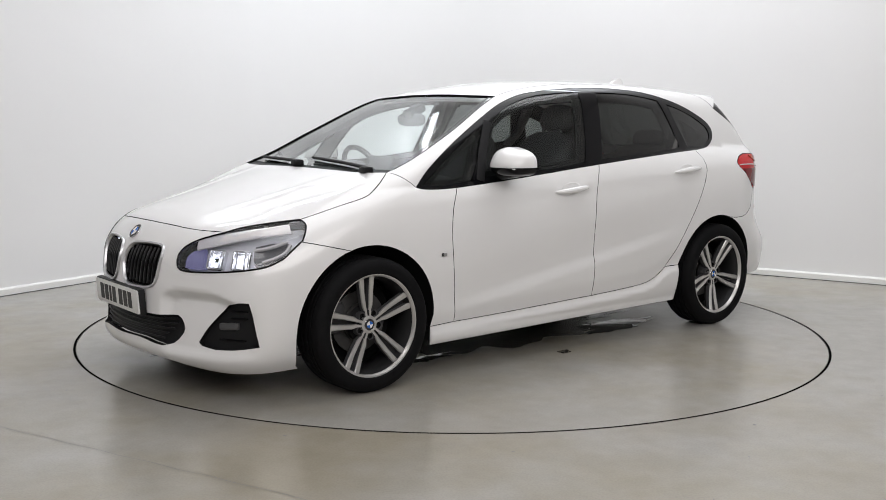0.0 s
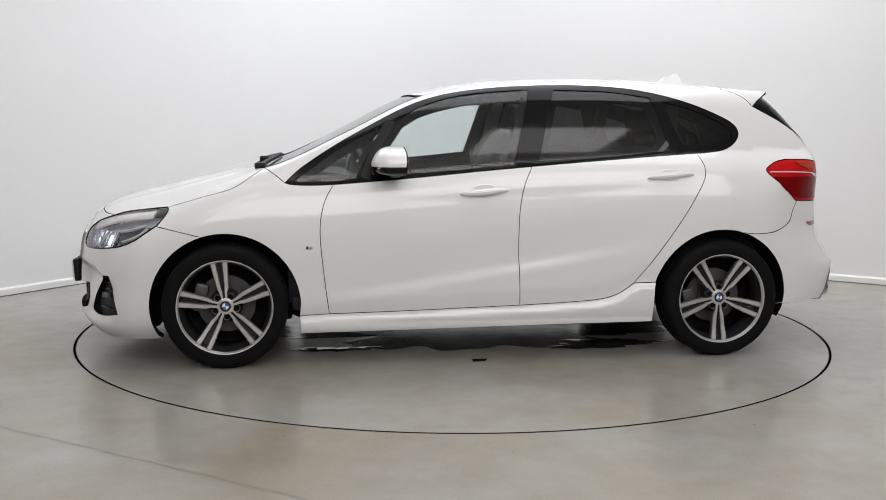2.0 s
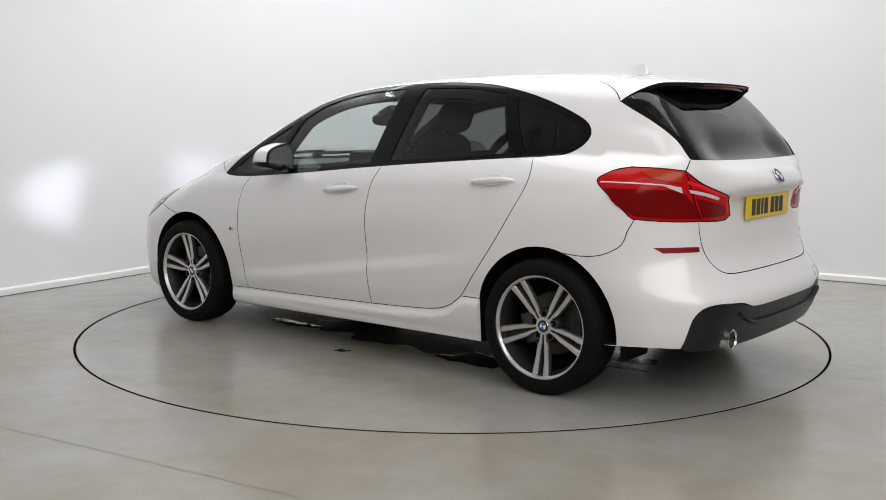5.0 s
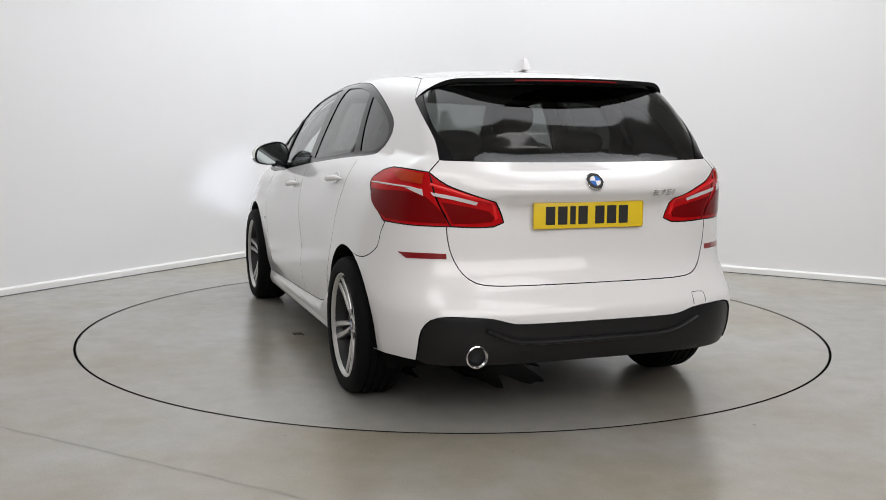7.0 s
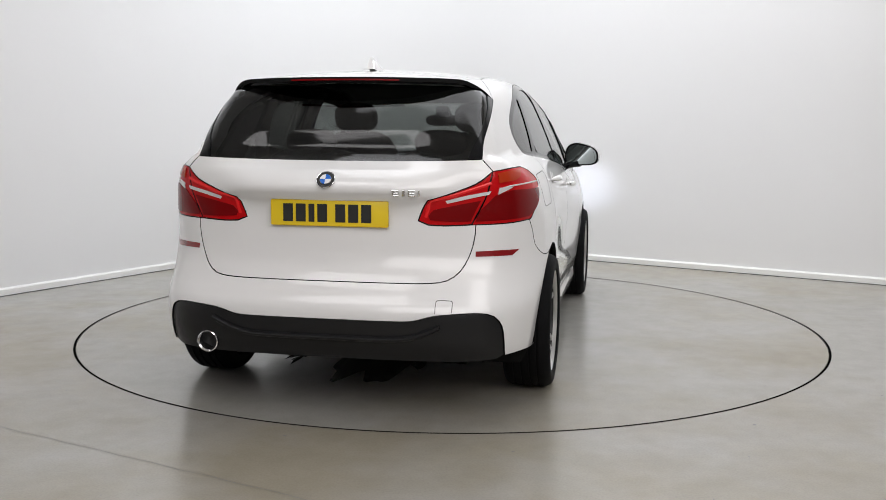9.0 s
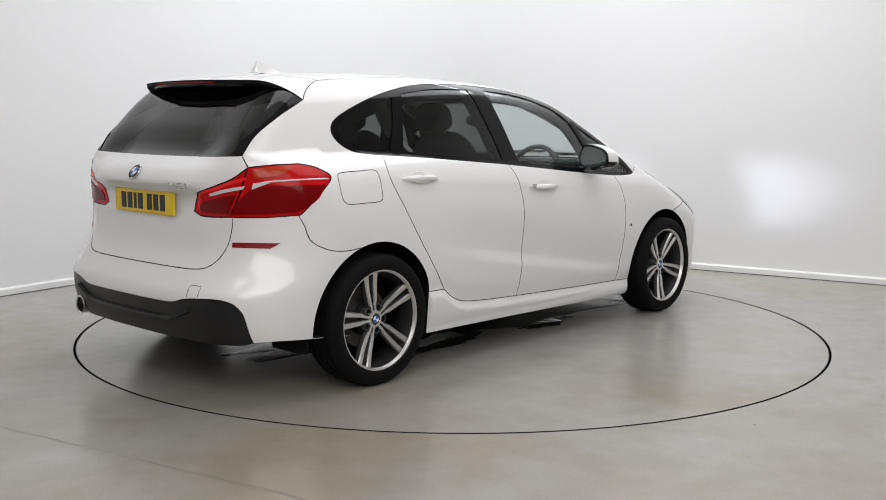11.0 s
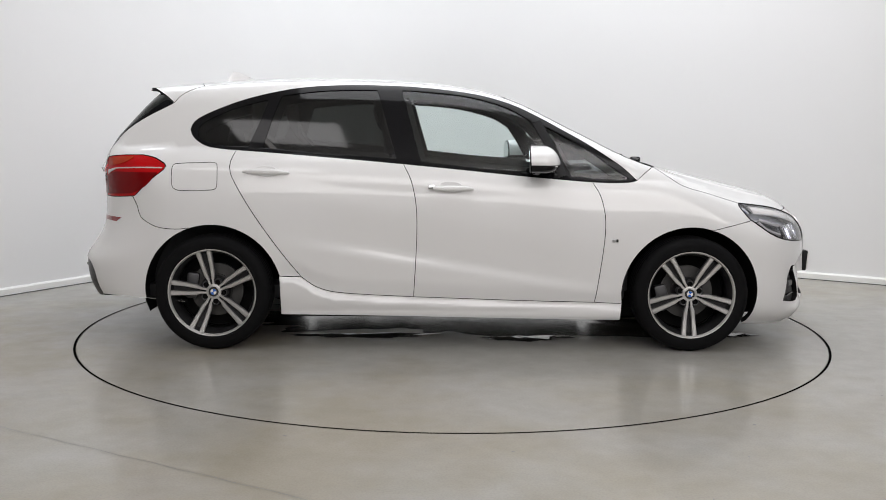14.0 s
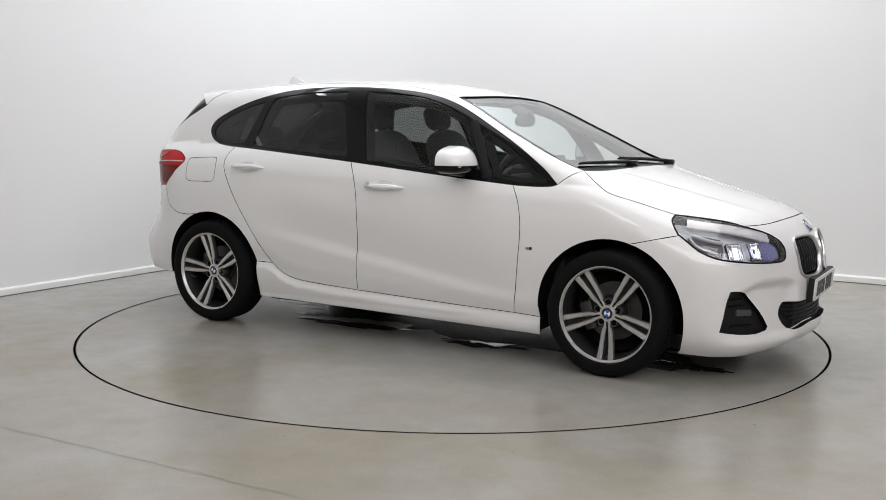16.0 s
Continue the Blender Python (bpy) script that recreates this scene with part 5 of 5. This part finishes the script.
# wet area that also carries the car's painted shade
part("wet_shade_patch", puddle(0.05, 0.14, 1.30, 0.54, 11, 160), WET_SHADE, turntable, "wet patch with the car's shade painted into its colour")
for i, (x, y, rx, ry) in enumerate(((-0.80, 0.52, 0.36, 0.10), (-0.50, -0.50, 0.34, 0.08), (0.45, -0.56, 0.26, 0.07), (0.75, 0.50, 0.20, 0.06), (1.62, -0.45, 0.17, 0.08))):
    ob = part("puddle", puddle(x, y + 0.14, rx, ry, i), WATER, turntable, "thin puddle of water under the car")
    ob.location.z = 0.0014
for k in range(4):
    part("drain_slot", rbox(0.085 - 0.006 * k, 0.006, 0.002, 0, m=pose(-0.012 + 0.003 * k, 0.965 + 0.015 * k, 0.001, 0, 0, 3)), JOINT, turntable, "dark drain slot")
rng = random.Random(5)
specks = []
for k in range(34):
    a, d = rng.uniform(0, 6.283), rng.uniform(2.35, 3.2)
    r = rng.uniform(0.003, 0.007)
    specks.append(lathe([(0.0, 0.0012), (r, 0.0010), (r * 1.1, 0.0)], 7, pose(d * math.cos(a), d * math.sin(a), 0, 90, 0, 0) @ Matrix.Diagonal((1, 1, rng.uniform(0.4, 1), 1))))
tagged(part("floor_specks", join(*specks), HAIRLINE), "small dark specks of dirt on the floor", "dirt", kind="stuff")
# black ring laid over the turntable's gap in place of its shade
tagged(part("edge_gap_line", lathe([(R_TABLE - 0.0062, 0.0009), (R_TABLE + 0.0062, 0.0008)], 160, pose(0, 0, 0, 90)), JOINT), "black strip standing in for the dark gap round the turntable", "seal", kind="structure")


def motions():
    spin = [(0.0, 219.63), (3.7, 162.01), (5.8, 128.86), (9.7, 68.39), (11.8, 35.48), (16.0, -30.29)]
    T, A = [s[0] for s in spin], [s[1] for s in spin]
    rows = []
    for i in range(33):
        t = i * 0.5
        a = radians(float(np.interp(t, T, A)))
        x, y = -0.0094, 0.1403
        rows.append((t, pose(math.cos(a) * x - math.sin(a) * y, math.sin(a) * x + math.cos(a) * y, 0.0, 0, 0, math.degrees(a))))
    walk(car, rows)
    walk(turntable, [(t, pose(0, 0, 0, 0, 0, m.to_euler().z * 180 / math.pi)) for t, m in rows])


motions()
